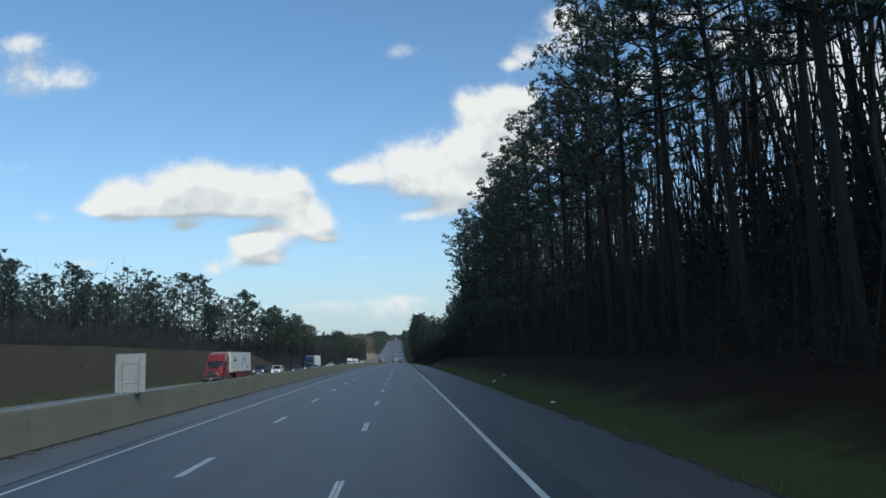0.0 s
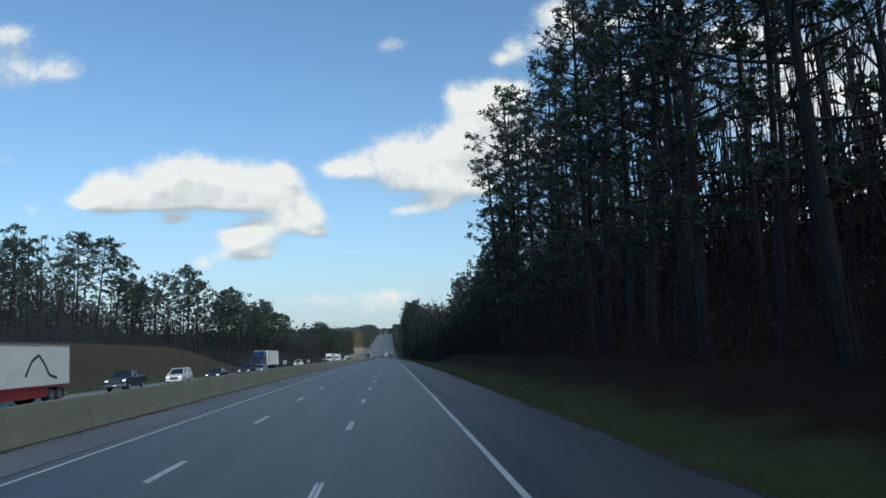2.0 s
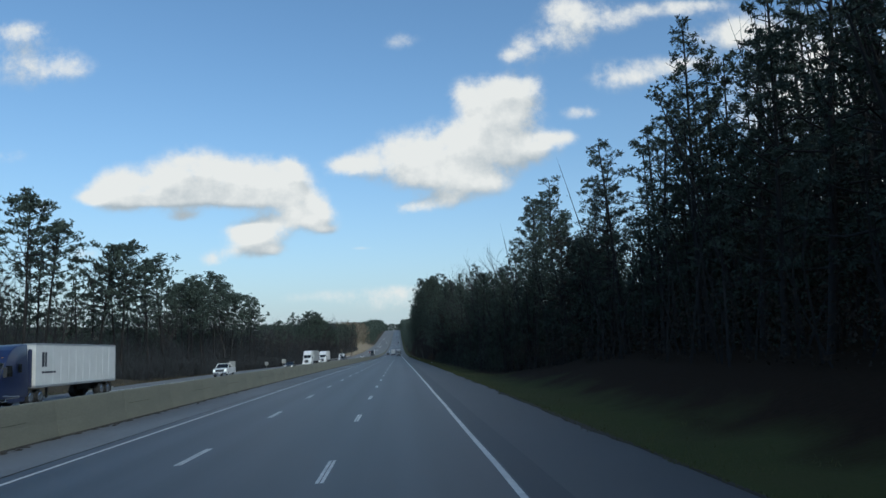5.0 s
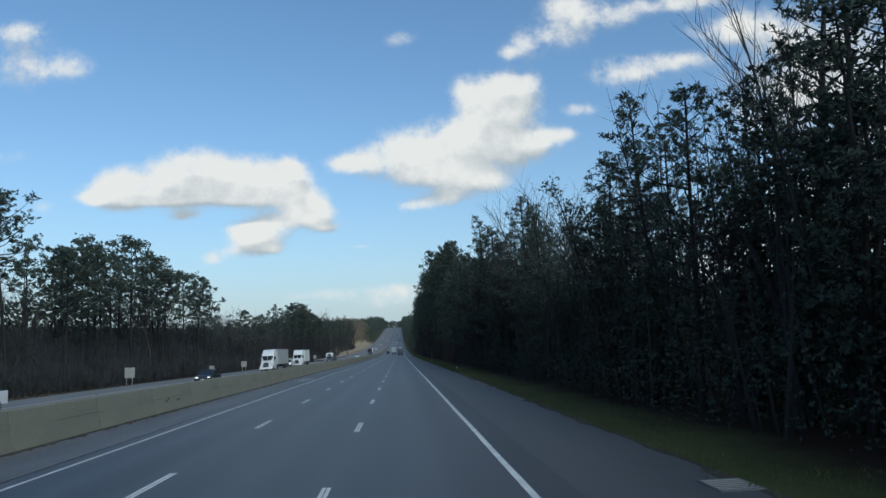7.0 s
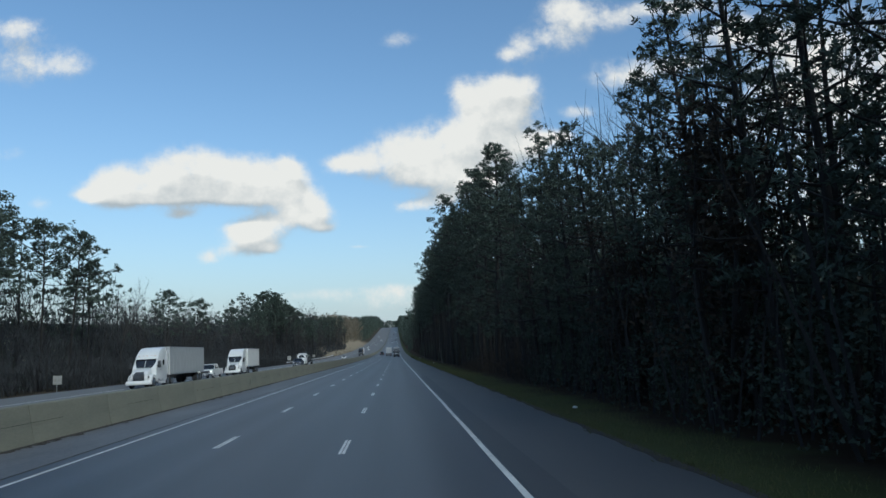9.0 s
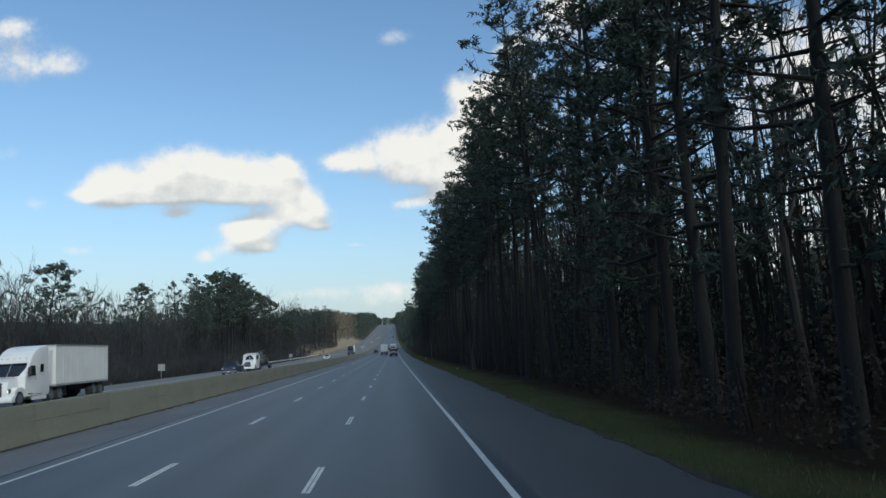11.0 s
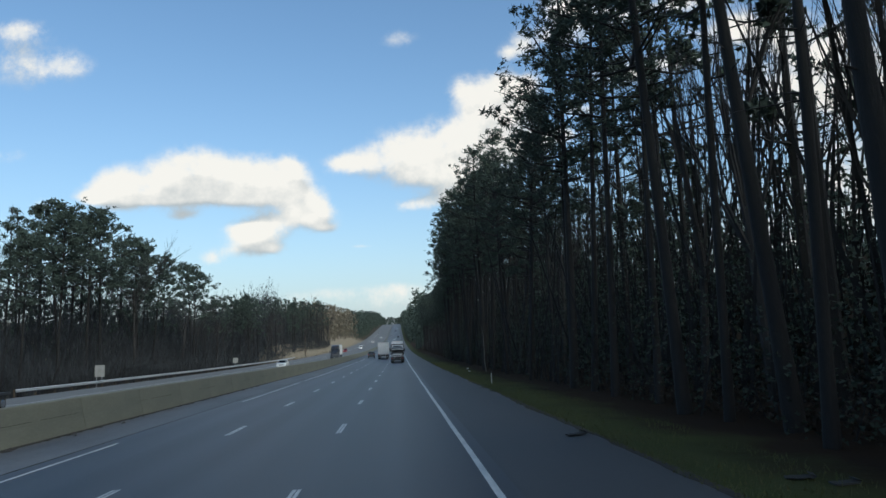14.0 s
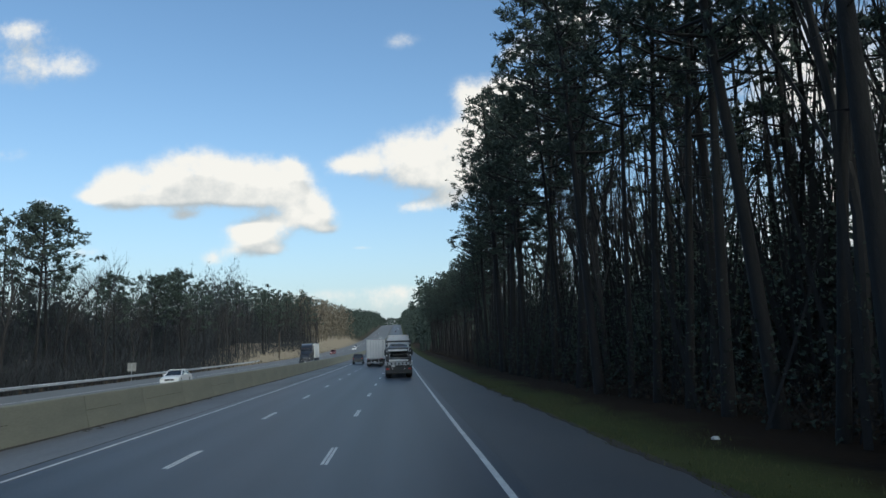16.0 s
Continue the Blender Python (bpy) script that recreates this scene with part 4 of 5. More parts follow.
for depth, step in ((4.5, 4.6), (9.5, 5.8), (15, 7.0), (23, 10.0)):
    y = -60 + rnd.uniform(0, 5)
    while y < 800:
        low_gap = 165 < y < 335
        spot = (front(y) + depth - (3 if y < -8 else 0) + rnd.uniform(-1.8, 1.8), y, rnd.uniform(0.85, 1.02) * between(TOPS, y) / 25 * (1.12 if 165 < y < 225 else 0.95 if low_gap else 1.0))
        (leafless if rnd.random() < (0.55 if y > 340 and depth > 8 else 0.6 if y < 80 and depth > 8 else 0.3) else second_row if depth < 6 else spots).append(spot)
        y += step * rnd.uniform(0.9, 1.5)
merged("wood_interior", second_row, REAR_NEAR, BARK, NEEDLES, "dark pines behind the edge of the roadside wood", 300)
merged("wood_interior", spots, REAR, BARK, NEEDLES, "dark pines deep in the roadside wood and unseen behind the start", 301)
merged("wood_interior", leafless, REAR_BARE, PALE_BARK, PALE_BARK, "leafless grey trees deep in the roadside wood", 302)


# left-hand woods: set back behind the bank, then close to the opposite carriageway
def left_front(y):
    return -60 + 10 * smooth(240, 330, y) + 6.5 * smooth(380, 430, y)


# height of their tops over the road
LEFT_TOPS = [(0, 22), (110, 22), (150, 21), (180, 20.5), (196, 28), (207, 30), (224, 28), (234, 21), (245, 23), (256, 20.5), (264, 28), (278, 27.5), (293, 24), (310, 23), (335, 22.5), (352, 24),
             (375, 24.5), (390, 23.5), (402, 21.5), (414, 18), (430, 16.5), (470, 16), (500, 16), (520, 16.5), (534, 16.5), (546, 21), (560, 25), (576, 27.5), (590, 24.5), (610, 23.5),
             (628, 22), (636, 17.5), (650, 19), (680, 20.5), (730, 23), (790, 26), (850, 28), (920, 29)]
SCRUBBY = lambda y: 400 < y < 530 or y > 612
spots, leafless = [], []
for depth, step in ((0, 6.0), (7, 6.0), (15, 8.5)):
    y = 20 + rnd.uniform(0, 5)
    while y < 920:
        x = left_front(y) - depth + rnd.uniform(-2, 2)
        tall = (between(LEFT_TOPS, y) - (terrain(x, y) - gz(y))) * rnd.uniform(0.88, 1.04)
        bare_one = rnd.random() < (0.7 if y < 530 else 0.45) if SCRUBBY(y) else rnd.random() < 0.16
        if depth == 0 and y < 680:
            if bare_one:
                plant(rnd.choice(bare_trees), x, y, tall / 25, rnd)
            else:
                plant(rnd.choice(far_pines), x, y, tall / 24, rnd)
        elif bare_one:
            leafless.append((x, y, tall / 26))
        else:
            spots.append((x, y, tall / 24.5))
        y += step * rnd.uniform(0.7, 1.4)
merged("wood_interior", spots, REAR, BARK, NEEDLES, "dark pines in the wood beyond the opposite carriageway", 303)
merged("wood_interior", leafless, REAR_BARE, PALE_BARK, PALE_BARK, "leafless grey trees beyond the opposite carriageway", 304)
for ob in protos:
    for o in (*ob.children_recursive, ob):
        bpy.data.objects.remove(o)


# ---- undergrowth: joined thickets of stems, twigs and leaves ----
def open_wood(y):
    """Lower growth where the sky shows between the trunks."""
    return 1 - 0.6 * smooth(424, 440, y) * (1 - smooth(468, 482, y))


def thicket(name, x_of, y0, y1, deep, tall, stems, leaves, size, leaf, label, seed, twiggy=False):
    rnd = random.Random(seed)
    V, F, LV, LF = [], [], [], []
    for _ in range(stems):
        y = rnd.uniform(y0, y1)
        x = x_of(y) + rnd.random() ** 1.3 * deep
        z = terrain(x, y)
        h = tall(y) * rnd.uniform(0.4, 1.25)
        p = Vector((x, y, z - 0.1))
        e = p + Vector((rnd.gauss(0, 0.14) * h, rnd.gauss(0, 0.14) * h, h))
        tube(V, F, [p, p.lerp(e, 0.5) + Vector((rnd.gauss(0, 0.2), rnd.gauss(0, 0.2), 0)), e], [0.02 + 0.006 * h, 0.015 + 0.003 * h, 0.006], 3)
        for k in range(3):
            o = p.lerp(e, rnd.uniform(0.35, 0.95))
            tube(V, F, [o, o + Vector((rnd.gauss(0, 0.5), rnd.gauss(0, 0.5), rnd.uniform(0.1, 0.7)))], [0.01, 0.004], 3)
    for _ in range(leaves):
        y = rnd.uniform(y0, y1)
        x = x_of(y) + rnd.random() ** 1.4 * deep
        top = tall(y) * (0.45 + 0.55 * (0.5 + 0.9 * noise.noise((x * 0.22, y * 0.22, seed))))
        top *= 0.4 + 0.6 * smooth(0, 0.35 * abs(deep), abs(x - x_of(y)))
        c = Vector((x, y, terrain(x, y) + max(0.1, top) * rnd.random() ** 0.8))
        if twiggy:  # slender upright twigs instead of leaves
            for _ in range(2):
                o = c + Vector((rnd.uniform(-1, 1), rnd.uniform(-1, 1), rnd.uniform(-1, 0.4))) * size * 0.4
                d = Vector((rnd.gauss(0, 0.3), rnd.gauss(0, 0.3), 1)) * size * rnd.uniform(0.6, 1.3)
                a = rnd.uniform(0, 6.28)
                side = Vector((math.cos(a), math.sin(a), 0)) * size * 0.045
                n = len(LV)
                LV += [tuple(o - side), tuple(o + side), tuple(o + d)]
                LF.append((n, n + 1, n + 2))
        else:
            spray(LV, LF, c, size, 2, size * 0.42, rnd)
    ob = raw(name, V + LV, F + [tuple(i + len(V) for i in q) for q in LF], leaf)
    ob.data.materials.append(BARK)
    ob.data.polygons.foreach_set("material_index", [1] * len(F) + [0] * len(LF))
    return tagged(ob, label, "undergrowth", kind="stuff")


low = lambda y: 6.5 - 4.4 * smooth(330, 400, y)
for i, (a, b) in enumerate(((-60, 120), (120, 230), (230, 340), (340, 480), (480, 620), (620, 800))):
    n = 1.0 if i < 5 else 0.6
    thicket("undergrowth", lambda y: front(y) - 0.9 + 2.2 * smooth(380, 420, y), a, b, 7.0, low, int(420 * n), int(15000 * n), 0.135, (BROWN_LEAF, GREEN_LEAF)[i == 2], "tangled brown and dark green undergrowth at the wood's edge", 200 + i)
    thicket("undergrowth", lambda y: front(y) + 9, a, b, 30.0, lambda y: (12.0 - 3 * smooth(200, 240, y) * (1 - smooth(330, 360, y))) * open_wood(y), int(200 * n), int(9000 * n), 0.62, BROWN_LEAF, "dense brown undergrowth deep in the wood", 220 + i)
thicket("undergrowth", lambda y: front(y) + 1.2, 158, 345, 6.5, lambda y: 0.82 * between(TOPS, y), 200, 46000, 0.17, GREEN_LEAF, "dense dark evergreen growth at the wood's edge", 231)
thicket("undergrowth", lambda y: front(y) + 7, 150, 350, 18.0, lambda y: 0.6 * between(TOPS, y), 60, 26000, 0.5, NEEDLES, "dark evergreen growth deep in the wood", 232)
thicket("undergrowth", lambda y: front(y) + 7, 380, 680, 8.0, lambda y: 15.0 * open_wood(y), 0, 26000, 0.27, NEEDLES, "dark evergreen growth between the trunks", 234)
for i, (a, b, n) in enumerate(((395, 445, 2200), (445, 507, 2600), (507, 585, 5000), (-20, 60, 3200))):
    thicket("undergrowth", lambda y: front(y) + 7, a, b, 16.0, lambda y: 25.0, n // 24, 2 * n, 0.28, NEEDLES, "tall thin evergreens crowded behind the pine trunks", 235 + i)
thicket("undergrowth", lambda y: front(y) + 12, 340, 800, 22.0, lambda y: 15.0 * open_wood(y), 60, 24000, 0.6, NEEDLES, "dark evergreen growth deep in the wood", 233)
thicket("undergrowth", lambda y: front(y) + 0.6, 385, 625, 6.0, lambda y: (13.0 + 5 * noise.noise((8, y * 0.06, 2))) * open_wood(y), 220, 26000, 0.15, GREEN_LEAF, "evergreen understorey between the pine trunks", 239)
thicket("undergrowth", lambda y: front(y) + 1.0, 288, 352, 6.0, lambda y: 0.95 * between(TOPS, y), 80, 26000, 0.2, NEEDLES, "close dark evergreen growth below the pines", 241)
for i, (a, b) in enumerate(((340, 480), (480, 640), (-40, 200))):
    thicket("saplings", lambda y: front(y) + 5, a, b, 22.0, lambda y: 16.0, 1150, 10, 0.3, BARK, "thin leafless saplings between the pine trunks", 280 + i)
for i, (a, b) in enumerate(((20, 250), (250, 420), (420, 620), (620, 900))):
    thicket("undergrowth", lambda y: left_front(y) + 3.5, a, b, -16.0, lambda y: 10.5 + 3 * noise.noise((1, y * 0.05, 0)), 420, 36000 if i < 3 else 15000, 0.95, GREY_TWIG, "leafless scrub below the trees, tinted blue-grey for haze", 240 + i, True)


thicket("undergrowth", lambda y: left_front(y) - 3, 370, 780, -14.0, lambda y: 1.16 * between(LEFT_TOPS, y), 0, 38000, 1.4, GREY_TWIG, "close leafless growth behind the guardrail, tinted blue-grey for haze", 251, True)
for i, (a, b) in enumerate(((60, 400), (400, 920))):
    thicket("undergrowth", lambda y: left_front(y) - 6, a, b, -16.0, lambda y: 0.88 * between(LEFT_TOPS, y), 60, 30000, 0.72, NEEDLES, "dark evergreen growth deep in the wood", 260 + i)


# ---- woods far off, too many to count ----
def far_wood(name, spots, seed, blades, label, leaf=NEEDLES, size=1.25):
    rnd = random.Random(seed)
    V, F = [], []
    for x, y, h in spots:
        z = terrain(x, y)
        p = Vector((x, y, z - 0.5))
        tube(V, F, [p, p + Vector((0, 0, h))], [0.25, 0.06], 4)
        for _ in range(blades):
            u = rnd.random() ** 0.75
            r = (1.2 + 3.4 * math.sin(math.pi * (0.15 + 0.8 * u))) * rnd.random() ** 0.5
            a = rnd.uniform(0, 6.28)
            spray(V, F, p + Vector((math.cos(a) * r, math.sin(a) * r, h * (0.12 + 0.9 * u))), size, 2, size * 0.48, rnd)
    ob = raw(name, V, F, leaf)
    return tagged(ob, label, "woods", kind="stuff")


rnd = random.Random(11)
spots = []
for depth in (0, 6, 13, 22):
    y = 790
    while y < 2500:
        if not 870 < y < 1010:
            spots.append((12.6 + depth + rnd.uniform(-1.5, 2.5), y, rnd.uniform(24, 31)))
        y += rnd.uniform(4, 7) * (1 + (y - 790) / 900)
for i in range(330):
    spots.append((rnd.uniform(48, 130), rnd.uniform(-40, 1000), rnd.uniform(15, 21)))
far_wood("woods_far", spots, 31, 38, "dark pine woods along the road far ahead")
spots, green = [], []
for depth in (0, 7, 16, 27):
    y = 900
    while y < 2500:
        (spots if y < 1180 else green).append((-48 - depth + rnd.uniform(-2, 3) + 8 * smooth(1000, 1300, y), y, rnd.uniform(21, 28)))
        y += rnd.uniform(4, 8) * (1 + (y - 900) / 900)
far_wood("woods_far", spots, 32, 38, "leafless woods along the opposite carriageway far ahead, coloured as if sunlit", SUNLIT_CROWN)
far_wood("woods_far", green, 34, 38, "dark green woods along the opposite carriageway far ahead")
spots = []
for i in range(420):
    spots.append((rnd.uniform(-420, 320), rnd.uniform(2290, 2480), rnd.uniform(21, 25)))
for i in range(300):
    x = rnd.uniform(60, 420) * rnd.choice((-1, -1, 1))
    spots.append((x - (25 if x < 0 else 0), rnd.uniform(500, 2300), rnd.uniform(16, 22)))
far_wood("woods_ridge", spots, 33, 55, "low wooded ridge that closes the view", size=2.6)

# ---- grass blades on the verge ----
rnd = random.Random(21)
V, F = [], []
for i in range(80000):
    y = rnd.uniform(2, 580)
    x = VERGE + 0.05 + (front(y) - 1.0 - VERGE) * rnd.random() ** 1.7
    if noise.noise((x * 0.7, y * 0.35, 9)) < -0.25 or x > 10.2 + 1.5 * noise.noise((5, y * 0.2, x)):
        continue
    z = terrain(x, y)
    h, a, w = rnd.uniform(0.05, 0.15), rnd.uniform(0, 6.28), rnd.uniform(0.008, 0.018)
    n = len(V)
    V += [(x - w * math.cos(a), y - w * math.sin(a), z - 0.02), (x + w * math.cos(a), y + w * math.sin(a), z - 0.02), (x + rnd.gauss(0, 0.05), y + rnd.gauss(0, 0.05), z + h)]
    F.append((n, n + 1, n + 2))
# ragged tufts that creep over the edge of the shoulder
for i in range(16000):
    y = rnd.uniform(2, 580)
    x = VERGE + 0.1 - 0.5 * rnd.random() ** 1.6 * max(0.0, 0.45 + noise.noise((3, y * 0.5, 4)) + 0.5 * noise.noise((6, y * 0.09, 1)))
    z = max(terrain(x, y), gz(y))
    h, a, w = rnd.uniform(0.03, 0.09), rnd.uniform(0, 6.28), rnd.uniform(0.01, 0.025)
    n = len(V)
    V += [(x - w * math.cos(a), y - w * math.sin(a), z - 0.01), (x + w * math.cos(a), y + w * math.sin(a), z - 0.01), (x + rnd.gauss(0, 0.05), y + rnd.gauss(0, 0.05), z + h)]
    F.append((n, n + 1, n + 2))
tagged(raw("verge_grass", V, F, GRASS), "short green and straw-coloured grass on the verge", "grass", kind="stuff")
# soil and litter washed over the edge of the shoulder
V, F = [], []
for i in range(1500):
    y = -10 + 0.4 * i
    w = 0.13 + 0.22 * noise.noise((3, y * 0.5, 4)) + 0.2 * noise.noise((6, y * 0.09, 1)) + 0.1 * noise.noise((2, y * 1.7, 8))
    n = len(V)
    V += [(VERGE + 0.12, y, gz(y) + 0.012), (VERGE - max(0.0, w) + 0.01, y, gz(y) + 0.003)]
    if i < 1499:
        F.append((n, n + 2, n + 3, n + 1))
tagged(raw("verge_soil", V, F, DIRT), "dark soil washed over the shoulder's ragged edge", "dirt", kind="stuff")
# taller dry grass on the bank beyond the opposite carriageway
V, F = [], []
for i in range(26000):
    y = rnd.uniform(45, 320) if i % 4 else rnd.uniform(690, 960)
    x = far_edge(y) - 0.3 - 24 * rnd.random() ** 1.2
    if x < left_front(y) + 1 or noise.noise((x * 0.25, y * 0.2, 5)) < -0.2:
        continue
    z = terrain(x, y)
    h, a, w = rnd.uniform(0.1, 0.32), rnd.uniform(0, 6.28), rnd.uniform(0.03, 0.08)
    n = len(V)
    V += [(x - w * math.cos(a), y - w * math.sin(a), z - 0.03), (x + w * math.cos(a), y + w * math.sin(a), z - 0.03), (x + rnd.gauss(0, 0.12), y + rnd.gauss(0, 0.12), z + h)]
    F.append((n, n + 1, n + 2))
tagged(raw("bank_grass", V, F, STRAW), "dry brown grass on the roadside bank", "grass", kind="stuff")

CHARCOAL = car_paint("charcoal_vehicle_paint", (0.06, 0.062, 0.065))


# ---- vehicles: each is built with its front at the origin, facing back along the road ----
def wheel(parent, x, y, r, w, rim_mat=CHROME):
    """A wheel: tyre with rounded shoulders, and a dished rim under it."""
    s = 1 if x > 0 else -1
    bm = bmesh.new()
    m = Matrix.Translation((x, y, r)) @ Matrix.Rotation(math.pi / 2, 4, "Y")
    bmesh.ops.create_cone(bm, cap_ends=True, segments=24, radius1=r, radius2=r, depth=w, matrix=m)
    bmesh.ops.bevel(bm, geom=[e for e in bm.edges if len(e.link_faces) == 2 and e.calc_face_angle(0) > 1.0], offset=w * 0.16, segments=2, affect="EDGES")
    tyre = part("wheel", bm, RUBBER, parent)
    bm = bmesh.new()
    m = Matrix.Translation((x + s * (w / 2 + 0.004), y, r)) @ Matrix.Rotation(s * math.pi / 2, 4, "Y")
    bmesh.ops.create_cone(bm, cap_ends=True, segments=20, radius1=r * 0.62, radius2=r * 0.5, depth=0.05, matrix=m)
    part("rim", bm, rim_mat, tyre)
    return tyre


def lamp_box(parent, name, x, y, z, w, h, material, d=0.05):
    return part(name, boxes((x - w / 2, x + w / 2, y - d, y + d, z - h / 2, z + h / 2), bevel=min(w, h) * 0.2), material, parent)


def mirror(parent, x, y, z, w, h, material):
    s = 1 if x > 0 else -1
    ob = part("mirror", boxes((x - w / 2, x + w / 2, y - 0.06, y + 0.06, z - h / 2, z + h / 2), bevel=0.03), material, parent)
    part("mirror_arm", rod(bmesh.new(), (x - s * w / 2, y, z), (x - s * (w / 2 + 0.16), y + 0.1, z - h * 0.2), 0.02), DARK, ob)


CARS = {
    # lower body outline, glasshouse outline, half width, wheel radius, axles
    "sedan": ([(0.0, 0.35), (0.02, 0.62), (0.25, 0.78), (1.25, 0.93), (3.7, 0.98), (4.65, 0.92), (4.75, 0.55), (4.7, 0.3), (0.1, 0.25)],
              [(1.15, 0.9), (1.95, 1.38), (2.5, 1.45), (3.3, 1.42), (4.15, 0.96)], 0.90, 0.33, (0.92, 3.72)),
    "suv": ([(0.0, 0.38), (0.02, 0.72), (0.2, 0.95), (1.2, 1.08), (4.55, 1.12), (4.7, 0.9), (4.72, 0.45), (0.1, 0.3)],
            [(1.05, 1.05), (1.75, 1.66), (2.4, 1.74), (4.2, 1.70), (4.6, 1.1)], 0.95, 0.37, (0.92, 3.72)),
}


def car(kind, paint, label, lit=True):
    body, glass, half, r, axles = CARS[kind]
    c = thing("car", pose(0, -900, -200), label, "car", "oncoming cars")
    part("body", slab(body, half, half * 0.93, 0.6, 0.05), paint, c)
    part("glasshouse", slab(glass, half * 0.90, half * 0.70, glass[0][1], 0.03), GLASS, c)
    top = [p for p in glass if p[1] > glass[1][1] - 0.03]
    y0, y1, z = top[0][0], top[-1][0], max(p[1] for p in glass)
    part("roof", boxes((-half * 0.72, half * 0.72, y0 + 0.05, y1 + 0.1, z - 0.05, z + 0.025), bevel=0.03), paint, c)
    for s in (-1, 1):
        bm = bmesh.new()
        for a, b in zip(glass, glass[1:]):
            wa = half * (0.90 - 0.20 * (a[1] - glass[0][1]) / (z - glass[0][1]))
            wb = half * (0.90 - 0.20 * (b[1] - glass[0][1]) / (z - glass[0][1]))
            rod(bm, (s * wa, a[0], a[1]), (s * wb, b[0], b[1]), 0.045, sides=6)
        mid = (glass[0][0] + glass[-1][0]) / 2 + 0.1
        part("window_surround", bm, paint, c)
        part("pillar", rod(bmesh.new(), (s * half * 0.9, mid, glass[0][1]), (s * half * 0.72, mid, z), 0.04, sides=6), paint, c)
        for a in axles:
            wheel(c, s * (half - 0.10), a, r, 0.22, STEEL)
        lamp_box(c, "headlight", s * half * 0.72, 0.06, body[1][1] + 0.03, 0.28, 0.10, HEADLIGHT if lit else REFLECTOR, 0.09)
        lamp_box(c, "tail_light", s * half * 0.8, body[-3][0] - 0.02, body[-3][1] + 0.1, 0.3, 0.16, TAIL)
        mirror(c, s * (half + 0.12), glass[0][0] + 0.45, glass[0][1] + 0.12, 0.2, 0.15, paint)
    part("grille", boxes((-half * 0.48, half * 0.48, -0.015, 0.05, 0.45, body[1][1]), bevel=0.02), DARK, c)
    part("bumper", boxes((-half * 0.96, half * 0.96, -0.05, 0.2, 0.26, 0.43), bevel=0.05), paint, c)
    part("plate", boxes((-0.16, 0.16, -0.07, -0.045, 0.38, 0.46), bevel=0.005), REFLECTOR, c)
    return c


def pickup(paint, label, lit=True):
    c = thing("pickup_truck", pose(0, -900, -200), label, "pickup", "oncoming pickups")
    part("front_body", slab([(0.0, 0.5), (0.02, 1.05), (0.3, 1.2), (1.45, 1.28), (3.55, 1.28), (3.55, 0.4), (0.15, 0.4)], 0.99, 0.94, 0.8, 0.05), paint, c)
    part("cab_glass", slab([(1.35, 1.26), (2.05, 1.86), (3.35, 1.88), (3.55, 1.26)], 0.90, 0.74, 1.26, 0.03), GLASS, c)
    part("roof", boxes((-0.76, 0.76, 2.02, 3.42, 1.84, 1.93), bevel=0.03), paint, c)
    for s in (-1, 1):
        for a, b in (((1.3, 1.26), (2.05, 1.87)), ((2.75, 1.26), (2.75, 1.88)), ((3.5, 1.26), (3.38, 1.88))):
            part("pillar", rod(bmesh.new(), (s * 0.91, *a), (s * 0.75, *b), 0.05, sides=6), paint, c)
        part("bed_side", boxes((min(s * 0.99, s * 0.87), max(s * 0.99, s * 0.87), 3.58, 5.75, 0.5, 1.3), bevel=0.04), paint, c)
        for a in (0.95, 4.65):
            wheel(c, s * 0.86, a, 0.40, 0.26, STEEL)
        lamp_box(c, "headlight", s * 0.78, 0.03, 0.98, 0.26, 0.13, HEADLIGHT if lit else REFLECTOR, 0.08)
        lamp_box(c, "tail_light", s * 0.91, 5.76, 1.1, 0.12, 0.34, TAIL)
        mirror(c, s * 1.13, 1.75, 1.42, 0.22, 0.2, DARK)
    part("tailgate", boxes((-0.87, 0.87, 5.68, 5.76, 0.55, 1.28), bevel=0.03), paint, c)
    part("bed_floor", boxes((-0.87, 0.87, 3.58, 5.68, 0.6, 0.7), bevel=0.02), DARK, c)
    part("grille", boxes((-0.58, 0.58, -0.03, 0.05, 0.72, 1.08), bevel=0.03), DARK, c)
    for i in range(2):
        part("grille_bar", boxes((-0.56, 0.56, -0.05, -0.032, 0.80 + 0.14 * i, 0.85 + 0.14 * i), bevel=0.01), CHROME, c)
    part("bumper", boxes((-0.98, 0.98, -0.10, 0.12, 0.42, 0.66), bevel=0.05), CHROME, c)
    part("plate", boxes((-0.16, 0.16, -0.12, -0.102, 0.5, 0.6), bevel=0.005), REFLECTOR, c)
    return c


def rounded(outline, half, half_top, z_cut, bevel):
    """A smooth-shaded body from its side outline, with well rounded edges."""
    bm = slab(outline, half, half_top, z_cut, 0)
    bmesh.ops.bevel(bm, geom=list(bm.edges), offset=bevel, segments=3, affect="EDGES", profile=0.55)
    for q in bm.faces:
        q.smooth = True
    return bm


def pane(corners, back):
    """A pane of glass from four corners, with a thickness towards the back."""
    bm = bmesh.new()
    vs = [bm.verts.new(q) for q in corners] + [bm.verts.new((q[0] + back[0], q[1] + back[1], q[2] + back[2])) for q in corners]
    for q in ((0, 1, 2, 3), (7, 6, 5, 4), (0, 4, 5, 1), (1, 5, 6, 2), (2, 6, 7, 3), (3, 7, 4, 0)):
        bm.faces.new([vs[i] for i in q])
    bmesh.ops.recalc_face_normals(bm, faces=bm.faces)
    return bm


